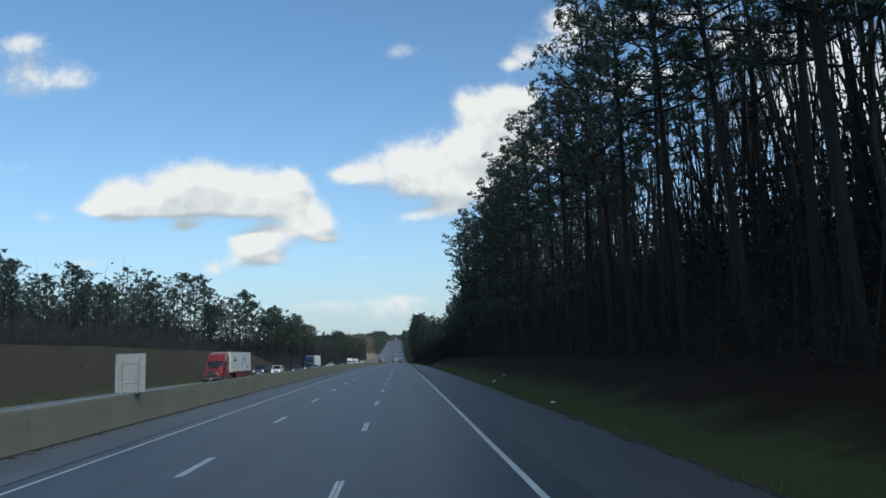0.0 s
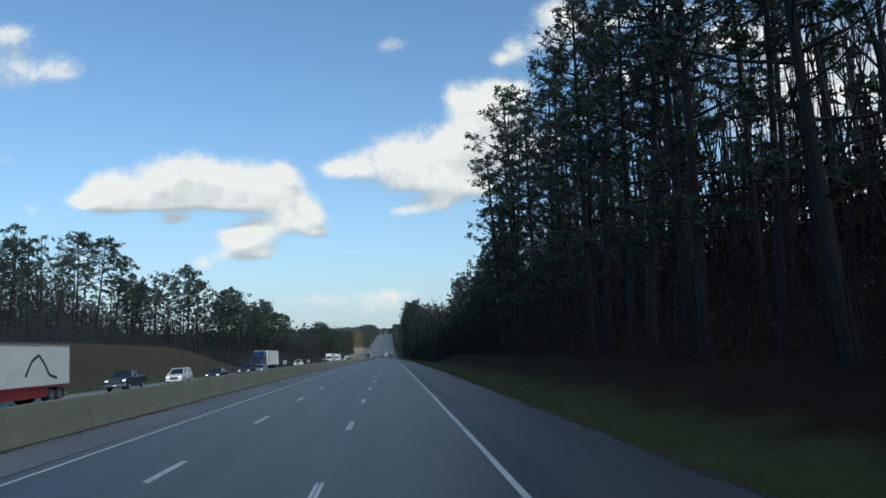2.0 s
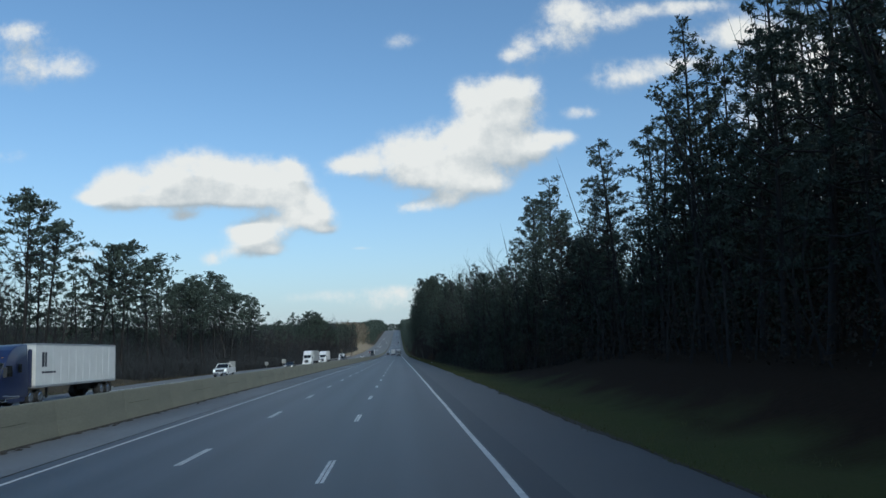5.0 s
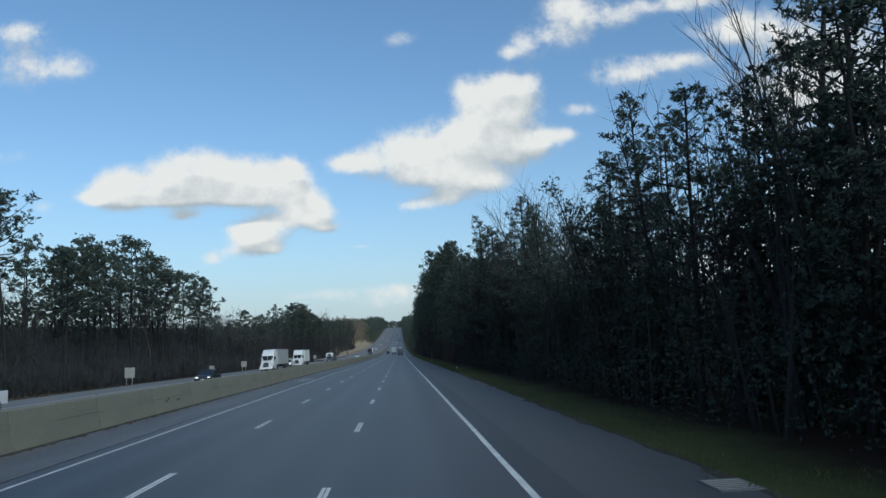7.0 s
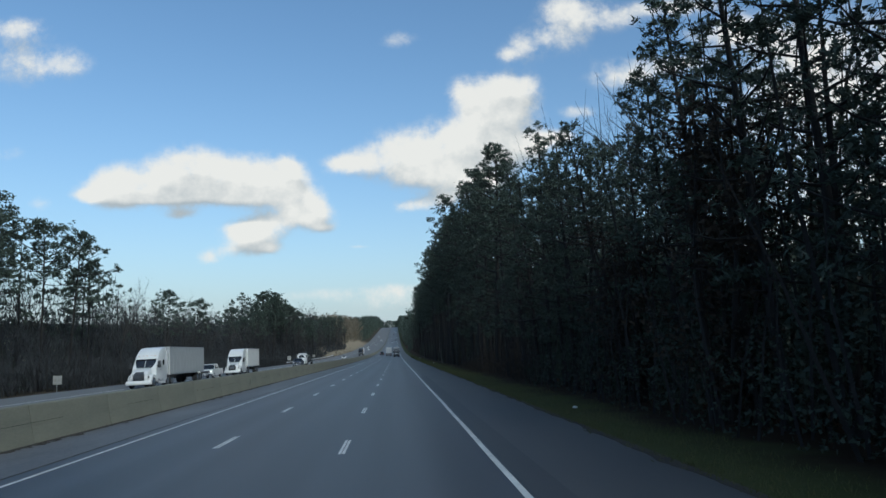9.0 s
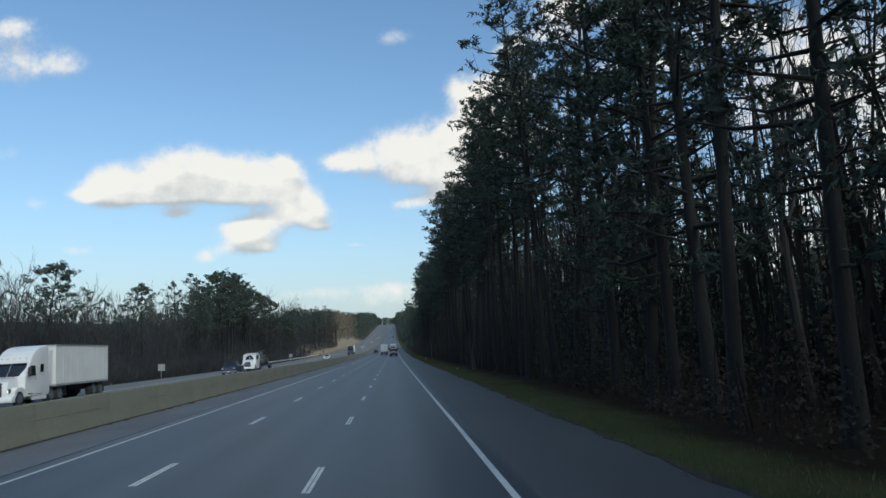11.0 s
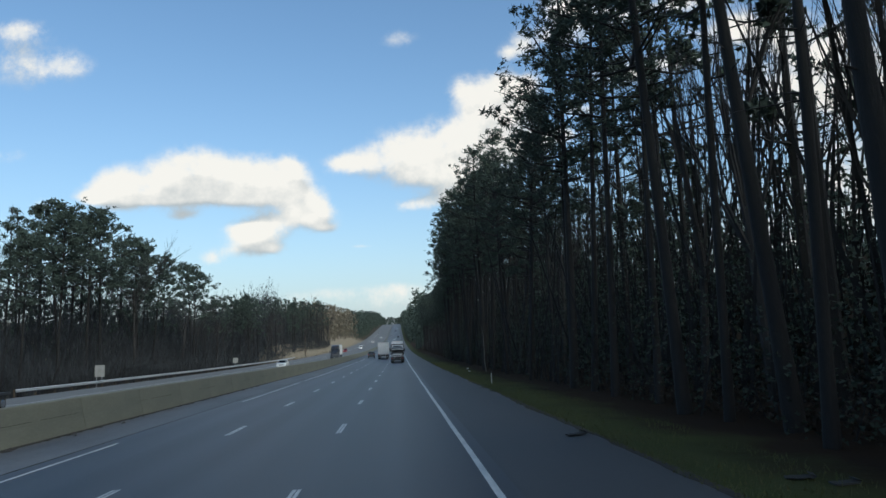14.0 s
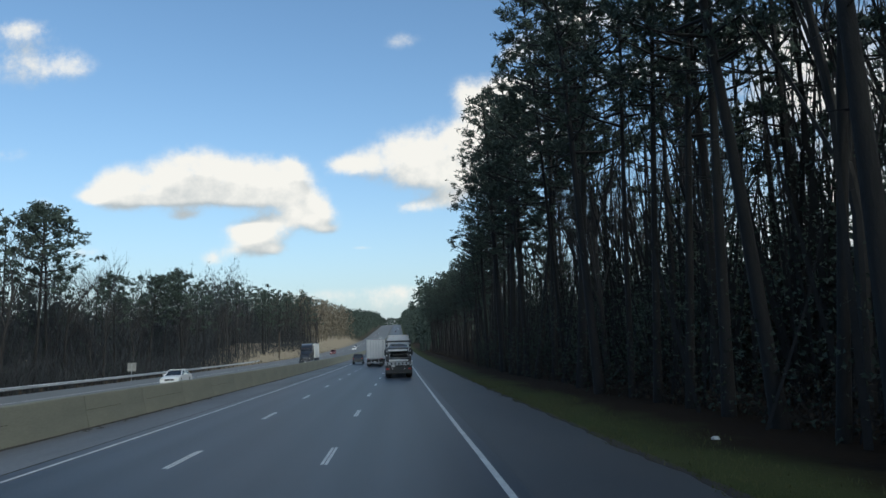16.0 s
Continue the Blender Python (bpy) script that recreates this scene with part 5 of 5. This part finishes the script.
def tractor(c, paint, lit=True, fairing=True, visor=False):
    """The parts of a bonneted lorry tractor with a sleeper."""
    trim = DARK if paint in (RED_PAINT, BLUE_PAINT) else CHROME
    part("bonnet", rounded([(0.16, 0.55), (0.02, 1.0), (0.10, 1.38), (0.42, 1.66), (1.1, 1.86), (1.78, 1.98), (1.78, 0.6), (0.3, 0.5)], 0.90, 0.70, 1.0, 0.07), paint, c)
    roof = [(2.32, 2.86), (2.62, 3.28), (3.1, 3.66), (3.7, 3.92), (4.5, 4.04), (5.1, 4.04)] if fairing else [(2.3, 2.95), (3.1, 3.0), (5.1, 3.15)]
    part("cab", rounded([(1.6, 0.6), (1.62, 1.95)] + roof + [(5.1, 0.6)], 1.2, 1.06, 2.2, 0.08), paint, c)
    for s in (-1, 1):
        # windscreen in two halves under a dark surround, side windows
        screen = part("windscreen", pane([(s * 0.03, 1.575, 2.0), (s * 1.12, 1.70, 2.0), (s * 1.04, 2.26, 2.80), (s * 0.03, 2.20, 2.80)], (0, 0.06, -0.02)), GLASS, c)
        part("wiper", rod(bmesh.new(), (s * 0.2, 1.56, 2.03), (s * 0.75, 1.66, 2.16), 0.012, sides=5), DARK, screen)
        part("screen_pillar", rod(bmesh.new(), (s * 1.13, 1.68, 1.98), (s * 1.05, 2.27, 2.83), 0.045, sides=6), trim if trim is DARK else paint, c)
        part("side_window", pane([(s * 1.213, 1.95, 1.98), (s * 1.213, 3.05, 1.98), (s * 1.165, 3.05, 2.66), (s * 1.165, 2.35, 2.66)], (-s * 0.02, 0, 0)), GLASS, c)
        part("sleeper_window", boxes((min(s * 1.165, s * 1.185), max(s * 1.165, s * 1.185), 3.75, 4.2, 2.2, 2.75), bevel=0.008), GLASS, c)
        part("door_handle", boxes((min(s * 1.205, s * 1.235), max(s * 1.205, s * 1.235), 2.85, 3.05, 1.72, 1.77), bevel=0.01), trim, c)
        for k in range(2):
            part("step", boxes((min(s * 0.95, s * 1.22), max(s * 0.95, s * 1.22), 2.0, 2.6, 0.42 + 0.34 * k, 0.48 + 0.34 * k), bevel=0.012), CHROME, c)
        lamp = lamp_box(c, "headlight", s * 0.80, 0.17, 1.06, 0.16, 0.13, HEADLIGHT if lit else REFLECTOR, 0.1)
        part("headlight_surround", boxes((s * 0.80 - 0.13, s * 0.80 + 0.13, 0.12, 0.42, 0.93, 1.2), bevel=0.05), DARK, lamp)
        mirror(c, s * 1.42, 1.75, 2.25, 0.2, 0.62, DARK)
        part("bonnet_mirror", boxes((s * 0.92 - 0.07, s * 0.92 + 0.07, 0.62, 0.72, 1.95, 2.2), bevel=0.025), DARK, c)
        part("wing", rounded([(0.3, 0.6), (0.36, 1.02), (0.7, 1.27), (1.3, 1.3), (1.68, 1.06), (1.74, 0.75), (1.52, 0.75), (1.4, 1.0), (0.75, 1.0), (0.55, 0.6)], 0.2, None, None, 0.03), paint, c).location.x = s * 0.98
        part("side_skirt", boxes((min(s * 1.17, s * 1.05), max(s * 1.17, s * 1.05), 2.7, 4.7, 0.32, 0.95), bevel=0.05), paint, c)
        part("fuel_tank", rod(bmesh.new(), (s * 0.9, 2.4, 0.72), (s * 0.9, 3.9, 0.72), 0.3, sides=16), CHROME, c)
        part("side_extender", boxes((min(s * 1.08, s * 1.13), max(s * 1.08, s * 1.13), 5.1, 5.6, 1.2, 3.7 if fairing else 2.9), bevel=0.02), paint, c)
        wheel(c, s * 1.02, 1.08, 0.51, 0.3)
        for a in (5.3, 6.6):
            wheel(c, s * 0.95, a, 0.51, 0.56)
    grille = part("grille", slab([(0.0, 0.72), (-0.07, 1.0), (0.02, 1.4), (0.3, 1.62), (0.45, 1.5), (0.3, 0.72)], 0.52, 0.42, 1.0, 0.04), DARK, c)
    for x in (-0.53, 0.53):
        part("grille_frame", boxes((x - 0.03, x + 0.03, -0.05, 0.06, 0.76, 1.42), bevel=0.02), trim, grille)
    for k in range(6):
        part("grille_bar", boxes((-0.49, 0.49, -0.085 + 0.02 * abs(k - 2), -0.06 + 0.02 * abs(k - 2), 0.80 + 0.115 * k, 0.825 + 0.115 * k), bevel=0.006), trim, grille)
    part("bumper", rounded([(-0.08, 0.34), (-0.14, 0.5), (-0.06, 0.74), (0.4, 0.74), (0.4, 0.34)], 1.22, None, None, 0.06), DARK if trim is DARK else paint, c)
    part("plate", boxes((-0.16, 0.16, -0.155, -0.142, 0.45, 0.56), bevel=0.005), REFLECTOR, c)
    part("chassis", boxes((-0.45, 0.45, 1.8, 7.3, 0.62, 0.95), bevel=0.03), DARK, c)
    if visor:
        part("sun_visor", boxes((-1.05, 1.05, 1.98, 2.3, 2.84, 2.96), bevel=0.03), paint, c)
    else:
        part("sun_visor", boxes((-1.02, 1.02, 2.12, 2.36, 2.80, 2.86), bevel=0.02), DARK, c)
    for k in range(5):
        lamp_box(c, "marker_lamp", -0.8 + 0.4 * k, (2.56 if fairing else 2.36), 3.18 if fairing else 3.02, 0.1, 0.05, AMBER)


def trailer_parts(c, y0, length, panel, skirt=None, rear=True):
    y1 = y0 + length
    part("trailer_box", boxes((-1.29, 1.29, y0, y1, 1.16, 4.08), bevel=0.04), panel, c)
    part("top_rail", boxes((-1.31, 1.31, y0 - 0.01, y1 + 0.01, 3.98, 4.10), bevel=0.02), STEEL, c)
    part("bottom_rail", boxes((-1.31, 1.31, y0 - 0.01, y1 + 0.01, 1.10, 1.26), bevel=0.02), skirt or STEEL, c)
    k = 1
    while k * 1.22 < length - 0.4 and skirt is None:
        for s in (-1, 1):
            part("wall_rib", boxes((min(s * 1.288, s * 1.306), max(s * 1.288, s * 1.306), y0 + k * 1.22 - 0.02, y0 + k * 1.22 + 0.02, 1.27, 3.97), bevel=0.004), panel, c)
        k += 1
    for s in (-1, 1):
        part("landing_leg", boxes((s * 0.75 - 0.07, s * 0.75 + 0.07, y0 + 2.6, y0 + 2.75, 0.35, 1.16), bevel=0.01), DARK, c)
        if skirt:
            part("skirt", boxes((min(s * 1.25, s * 1.22), max(s * 1.25, s * 1.22), y0 + 3.0, y1 - 3.2, 0.45, 1.12), bevel=0.01), skirt, c)
        for a in (y1 - 2.6, y1 - 1.35):
            wheel(c, s * 0.95, a, 0.51, 0.56)
        part("mud_flap", boxes((s * 0.95 - 0.3, s * 0.95 + 0.3, y1 - 0.70, y1 - 0.68, 0.25, 1.0), bevel=0.004), DARK, c)
    part("bogie", boxes((-0.5, 0.5, y1 - 3.2, y1 - 0.6, 0.6, 1.16), bevel=0.03), DARK, c)
    if rear:
        for s in (-1, 1):
            door = part("rear_door", boxes((min(s * 0.012, s * 1.2), max(s * 0.012, s * 1.2), y1 + 0.012, y1 + 0.05, 1.3, 3.9), bevel=0.012), panel, c)
            for i in range(2):
                part("lock_rod", rod(bmesh.new(), (s * (0.22 + 0.4 * i), y1 + 0.075, 1.22), (s * (0.22 + 0.4 * i), y1 + 0.075, 3.95), 0.022, sides=8), STEEL, door)
            for i in range(4):
                part("hinge", boxes((min(s * 1.1, s * 1.26), max(s * 1.1, s * 1.26), y1 + 0.052, y1 + 0.08, 1.5 + 0.72 * i, 1.6 + 0.72 * i), bevel=0.008), STEEL, door)
            lamp_box(c, "tail_light", s * 1.0, y1 + 0.04, 1.17, 0.34, 0.1, TAIL)
            part("rear_post", boxes((min(s * 1.22, s * 1.30), max(s * 1.22, s * 1.30), y1 - 0.02, y1 + 0.07, 1.1, 4.08), bevel=0.01), STEEL, c)
        part("underride_bar", boxes((-1.15, 1.15, y1 - 0.04, y1 + 0.04, 0.5, 0.62), (-0.6, -0.5, y1 - 0.03, y1 + 0.03, 0.6, 1.15), (0.5, 0.6, y1 - 0.03, y1 + 0.03, 0.6, 1.15), bevel=0.012), STEEL, c)
        part("plate", boxes((-0.16, 0.16, y1 + 0.045, y1 + 0.055, 0.68, 0.8), bevel=0.004), REFLECTOR, c)
        for i in range(3):
            lamp_box(c, "marker_lamp", -0.25 + 0.25 * i, y1 + 0.06, 4.0, 0.1, 0.05, TAIL)


def semi(paint, panel, label, skirt=None, group="oncoming lorries", length=13.6, swoosh=False, bars=False, dark_visor=False):
    c = thing("semi_truck", pose(0, -900, -200), label, "lorry", group)
    tractor(c, paint)
    trailer_parts(c, 5.75, length, panel, skirt)
    if swoosh:
        # a plain sweeping stripe and two bars on the trailer side
        pts = [(12.8, 1.9), (13.6, 2.9), (14.6, 3.35), (15.4, 2.8), (16.2, 1.95), (17.4, 1.7)]
        for s in (-1, 1):
            bm = bmesh.new()
            for a, b in zip(pts, pts[1:]):
                d = Vector((0, b[0] - a[0], b[1] - a[1]))
                n = Vector((0, -d.z, d.y)).normalized() * 0.11
                q = [Vector((s * 1.296, *a)) + n, Vector((s * 1.296, *a)) - n, Vector((s * 1.296, *b)) - n, Vector((s * 1.296, *b)) + n]
                bm.faces.new([bm.verts.new(p) for p in q])
            part("side_stripe", bm, DARK, c)
            part("lettering_bar", boxes((min(s * 1.291, s * 1.296), max(s * 1.291, s * 1.296), 7.4, 9.6, 2.75, 2.98), (min(s * 1.291, s * 1.296), max(s * 1.291, s * 1.296), 8.0, 9.0, 3.08, 3.3)), DARK, c)
    if bars:
        for s in (-1, 1):
            part("lettering_bar", boxes((min(s * 1.291, s * 1.296), max(s * 1.291, s * 1.296), 6.6, 7.3, 2.5, 3.5), (min(s * 1.291, s * 1.296), max(s * 1.291, s * 1.296), 6.6, 8.6, 2.05, 2.2)), NAVY_PAINT, c)
    return c


def lowloader(label):
    """A white tractor with a lowbed trailer that carries a wheeled digger."""
    c = thing("semi_truck", pose(0, -900, -200), label, "lorry", "oncoming lorries")
    tractor(c, WHITE_PAINT, fairing=False, visor=True)
    for s in (-1, 1):
        part("exhaust_stack", rod(bmesh.new(), (s * 1.0, 5.25, 1.0), (s * 1.0, 5.25, 3.6), 0.07, sides=12), CHROME, c)
    part("deck", slab([(6.0, 1.25), (8.2, 1.25), (8.6, 0.85), (16.0, 0.85), (16.4, 1.1), (18.4, 1.1), (18.4, 0.95), (16.4, 0.9), (16.0, 0.6), (8.4, 0.6), (8.0, 1.05), (6.0, 1.05)], 1.28, bevel=0.02), DARK, c)
    for s in (-1, 1):
        for a in (16.6, 17.7):
            wheel(c, s * 0.95, a, 0.42, 0.5)
    return c


def loader(m, label):
    """A wheeled loader lashed on the lowbed."""
    c = thing("wheel_loader", m, label, "loader")
    part("frame", slab([(0.6, 0.9), (0.7, 1.5), (2.2, 1.6), (2.3, 1.9), (4.6, 1.85), (4.8, 1.0), (3.8, 0.7), (1.0, 0.7)], 0.75, bevel=0.06), OLIVE_PAINT, c)
    part("cab_glass", slab([(2.05, 1.8), (2.15, 2.6), (3.3, 2.6), (3.45, 1.8)], 0.62, 0.56, 1.9, 0.03), GLASS, c)
    part("cab_roof", boxes((-0.68, 0.68, 1.95, 3.5, 2.58, 2.7), bevel=0.05), OLIVE_PAINT, c)
    for s in (-1, 1):
        part("lift_arm", slab([(0.0, 0.5), (0.2, 0.9), (1.6, 1.9), (2.0, 1.9), (1.9, 1.6), (0.4, 0.5)], 0.08, bevel=0.02), OLIVE_PAINT, c).location.x = s * 0.55
        for a in (1.2, 3.9):
            wheel(c, s * 0.95, a, 0.68, 0.5, OLIVE_PAINT)
    part("bucket", slab([(-0.6, 0.05), (-0.5, 0.9), (0.25, 1.0), (0.3, 0.6), (-0.1, 0.15)], 1.2, bevel=0.03), DARK, c)
    return c


def flatbed(label):
    """A flatbed lorry, seen from behind: white sleeper cab, headboard, deck, dark underbody and lamps."""
    c = thing("flatbed_truck", pose(0, -900, -200), label, "lorry")
    tractor(c, WHITE_PAINT, lit=False)
    rack = part("headboard", boxes((-1.28, 1.28, 6.2, 6.34, 3.28, 3.46), (-1.28, -1.08, 6.2, 6.34, 1.3, 3.28), (1.08, 1.28, 6.2, 6.34, 1.3, 3.28), (-1.08, 1.08, 6.22, 6.3, 1.3, 2.3), bevel=0.03), DARK, c, "black steel headboard frame")
    for i in range(4):
        for s in (-1, 1):
            part("clearance_light", boxes((s * 1.18 - 0.05, s * 1.18 + 0.05, 6.342, 6.36, 1.9 + 0.4 * i, 2.02 + 0.4 * i), bevel=0.01), REFLECTOR, rack)
    for i in range(5):
        lamp_box(c, "marker_lamp", -0.9 + 0.45 * i, 5.12, 3.95, 0.12, 0.06, AMBER)
    part("deck", boxes((-1.28, 1.28, 6.0, 13.2, 1.18, 1.34), bevel=0.03), DARK, c)
    part("tail_beam", boxes((-1.29, 1.29, 13.12, 13.26, 1.16, 1.42), bevel=0.03), GREY_PANEL, c)
    for i in range(7):
        part("beam_slot", boxes((-1.1 + 0.34 * i, -0.98 + 0.34 * i, 13.262, 13.268, 1.2, 1.38)), DARK, c)
    part("rear_apron", boxes((-1.22, 1.22, 12.9, 13.1, 0.42, 1.11), bevel=0.03), DARK, c)
    for s in (-1, 1):
        lamp_box(c, "tail_light", s * 1.0, 13.12, 0.82, 0.3, 0.14, TAIL)
        lamp_box(c, "reverse_light", s * 0.55, 13.12, 0.82, 0.1, 0.06, REFLECTOR)
        for a in (10.6, 11.9):
            wheel(c, s * 0.95, a, 0.51, 0.56)
        part("side_rail", boxes((min(s * 1.3, s * 1.24), max(s * 1.3, s * 1.24), 6.3, 13.1, 1.345, 1.45), bevel=0.015), PANEL, c)
    part("plate", boxes((0.35, 0.67, 13.27, 13.28, 1.0, 1.12), bevel=0.004), REFLECTOR, c)
    return c


def wreck(m, label, seed, paint):
    """A crushed car body without wheels: a dented, flattened shell with open windows."""
    c = thing("wrecked_car", m, label, "car", "wrecked cars")
    bm = slab([(0.0, 0.1), (0.05, 0.42), (1.1, 0.55), (1.9, 0.82), (2.9, 0.85), (3.9, 0.55), (4.3, 0.5), (4.35, 0.1)], 0.92, 0.7, 0.5, 0.05)
    bmesh.ops.subdivide_edges(bm, edges=list(bm.edges), cuts=2, use_grid_fill=True)
    for q in bm.verts:
        q.co += Vector((noise.noise(q.co * 1.7 + Vector((seed, 0, 0))), noise.noise(q.co * 1.7 + Vector((0, seed, 0))), noise.noise(q.co * 1.9 + Vector((0, 0, seed))))) * 0.13
    part("shell", bm, paint, c)
    part("bumper", boxes((-0.88, 0.88, 4.25, 4.5, 0.12, 0.3), bevel=0.05), PANEL, c)
    part("rear_window", boxes((-0.55, 0.55, 3.35, 3.42, 0.62, 0.8), bevel=0.01), GLASS, c)
    for s in (-1, 1):
        part("window_gap", boxes((min(s * 0.86, s * 0.8), max(s * 0.86, s * 0.8), 1.7, 3.2, 0.52, 0.74), bevel=0.02), DARK, c)
    return c


def park(ob, x, y, ahead=False):
    """Sets a vehicle on its lane; ahead: it drives away from the camera, its rear at y."""
    over = x < FAR_FACE
    slope = math.degrees(math.atan2(gz(y + 6) - gz(y), 6))
    z = (opp_z(x, y) if over else gz(y)) + 0.004
    lean = 1.43 if over else 0
    if ahead:
        length = max((c.bound_box[6][1] for c in ob.children), default=4)
        ob.matrix_basis = pose(x, y + length, gz(y + length) + 0.004, -slope, 0, 180)
    else:
        ob.matrix_basis = pose(x, y, z, slope, -lean, 0)
    return ob


OUTER, MIDDLE, INNER = -24.0, -20.3, -16.7
park(semi(RED_PAINT, PANEL, "red lorry with a white box trailer and red side skirts", skirt=RED_PAINT, swoosh=True), OUTER, 100)
park(pickup(NAVY_PAINT, "dark navy crew-cab pickup with lights on"), OUTER, 132)
park(car("suv", WHITE_PAINT, "white sport utility car with lights on"), OUTER, 150)
park(car("sedan", BLACK_PAINT, "black saloon car with lights on"), MIDDLE, 153)
park(car("suv", BLACK_PAINT, "black sport utility car with lights on"), MIDDLE, 172)
park(car("sedan", SILVER_PAINT, "silver saloon car with lights on beside a blue lorry"), MIDDLE, 183)
park(semi(BLUE_PAINT, PANEL, "blue lorry with a white box trailer", bars=True), OUTER, 202)
park(pickup(WHITE_PAINT, "white crew-cab pickup with chrome bumper"), OUTER, 263)
park(car("sedan", BLACK_PAINT, "black saloon car on the opposite carriageway"), MIDDLE, 303)
park(semi(WHITE_PAINT, GREY_PANEL, "white lorry with a light grey box trailer"), OUTER, 361)
park(pickup(WHITE_PAINT, "white pickup following a white lorry"), OUTER, 386)
park(semi(WHITE_PAINT, PANEL, "white lorry with a short white box trailer", length=9.5), OUTER, 402)
park(pickup(NAVY_PAINT, "dark blue pickup in front of a lowloader", lit=False), MIDDLE - 1.2, 457)
low_truck = park(lowloader("white lorry with a dark lowbed trailer"), OUTER, 483)
loader(low_truck.matrix_basis @ pose(0, 9.6, 0.86), "dull green wheeled loader on a lowbed trailer")
park(car("sedan", WHITE_PAINT, "white saloon car on the opposite carriageway", lit=False), MIDDLE, 592)
park(semi(BLACK_PAINT, PANEL, "dark lorry with a pale box body", length=8.0), INNER, 665)
park(car("suv", RED_PAINT, "red-brown car far down the opposite carriageway"), OUTER, 805)
park(car("suv", WHITE_PAINT, "white car far down the opposite carriageway"), MIDDLE, 880)
for x, y, p in ((OUTER, 960, SILVER_PAINT), (MIDDLE, 1080, WHITE_PAINT), (INNER, 1240, WHITE_PAINT), (OUTER, 1420, WHITE_PAINT)):
    park(car("suv", p, "distant car coming down the hill with lights on"), x, y)
park(semi(WHITE_PAINT, PANEL, "white box trailer lorry ahead in the middle lane", group="lorries ahead"), -1.83, 630, ahead=True)
bed = park(flatbed("white flatbed lorry ahead with a crushed car on its deck"), 1.75, 587, ahead=True)
wreck(bed.matrix_basis @ pose(0, 8.35, 1.36), "crushed dark car lashed on the flatbed", 3, BLACK_PAINT)
wreck(bed.matrix_basis @ pose(0.05, 8.1, 2.16, 1.5), "crushed dark grey car stacked on another wreck", 8, CHARCOAL)
park(car("suv", BLACK_PAINT, "black sport utility car ahead in the fast lane"), -5.4, 648, ahead=True)
for x, y, p in ((-1.8, 1130, WHITE_PAINT), (1.8, 1230, BLACK_PAINT), (-5.4, 1330, SILVER_PAINT), (-1.8, 1500, BLACK_PAINT), (1.8, 1650, WHITE_PAINT)):
    park(car("suv", p, "distant car climbing the hill ahead"), x, y, ahead=True)
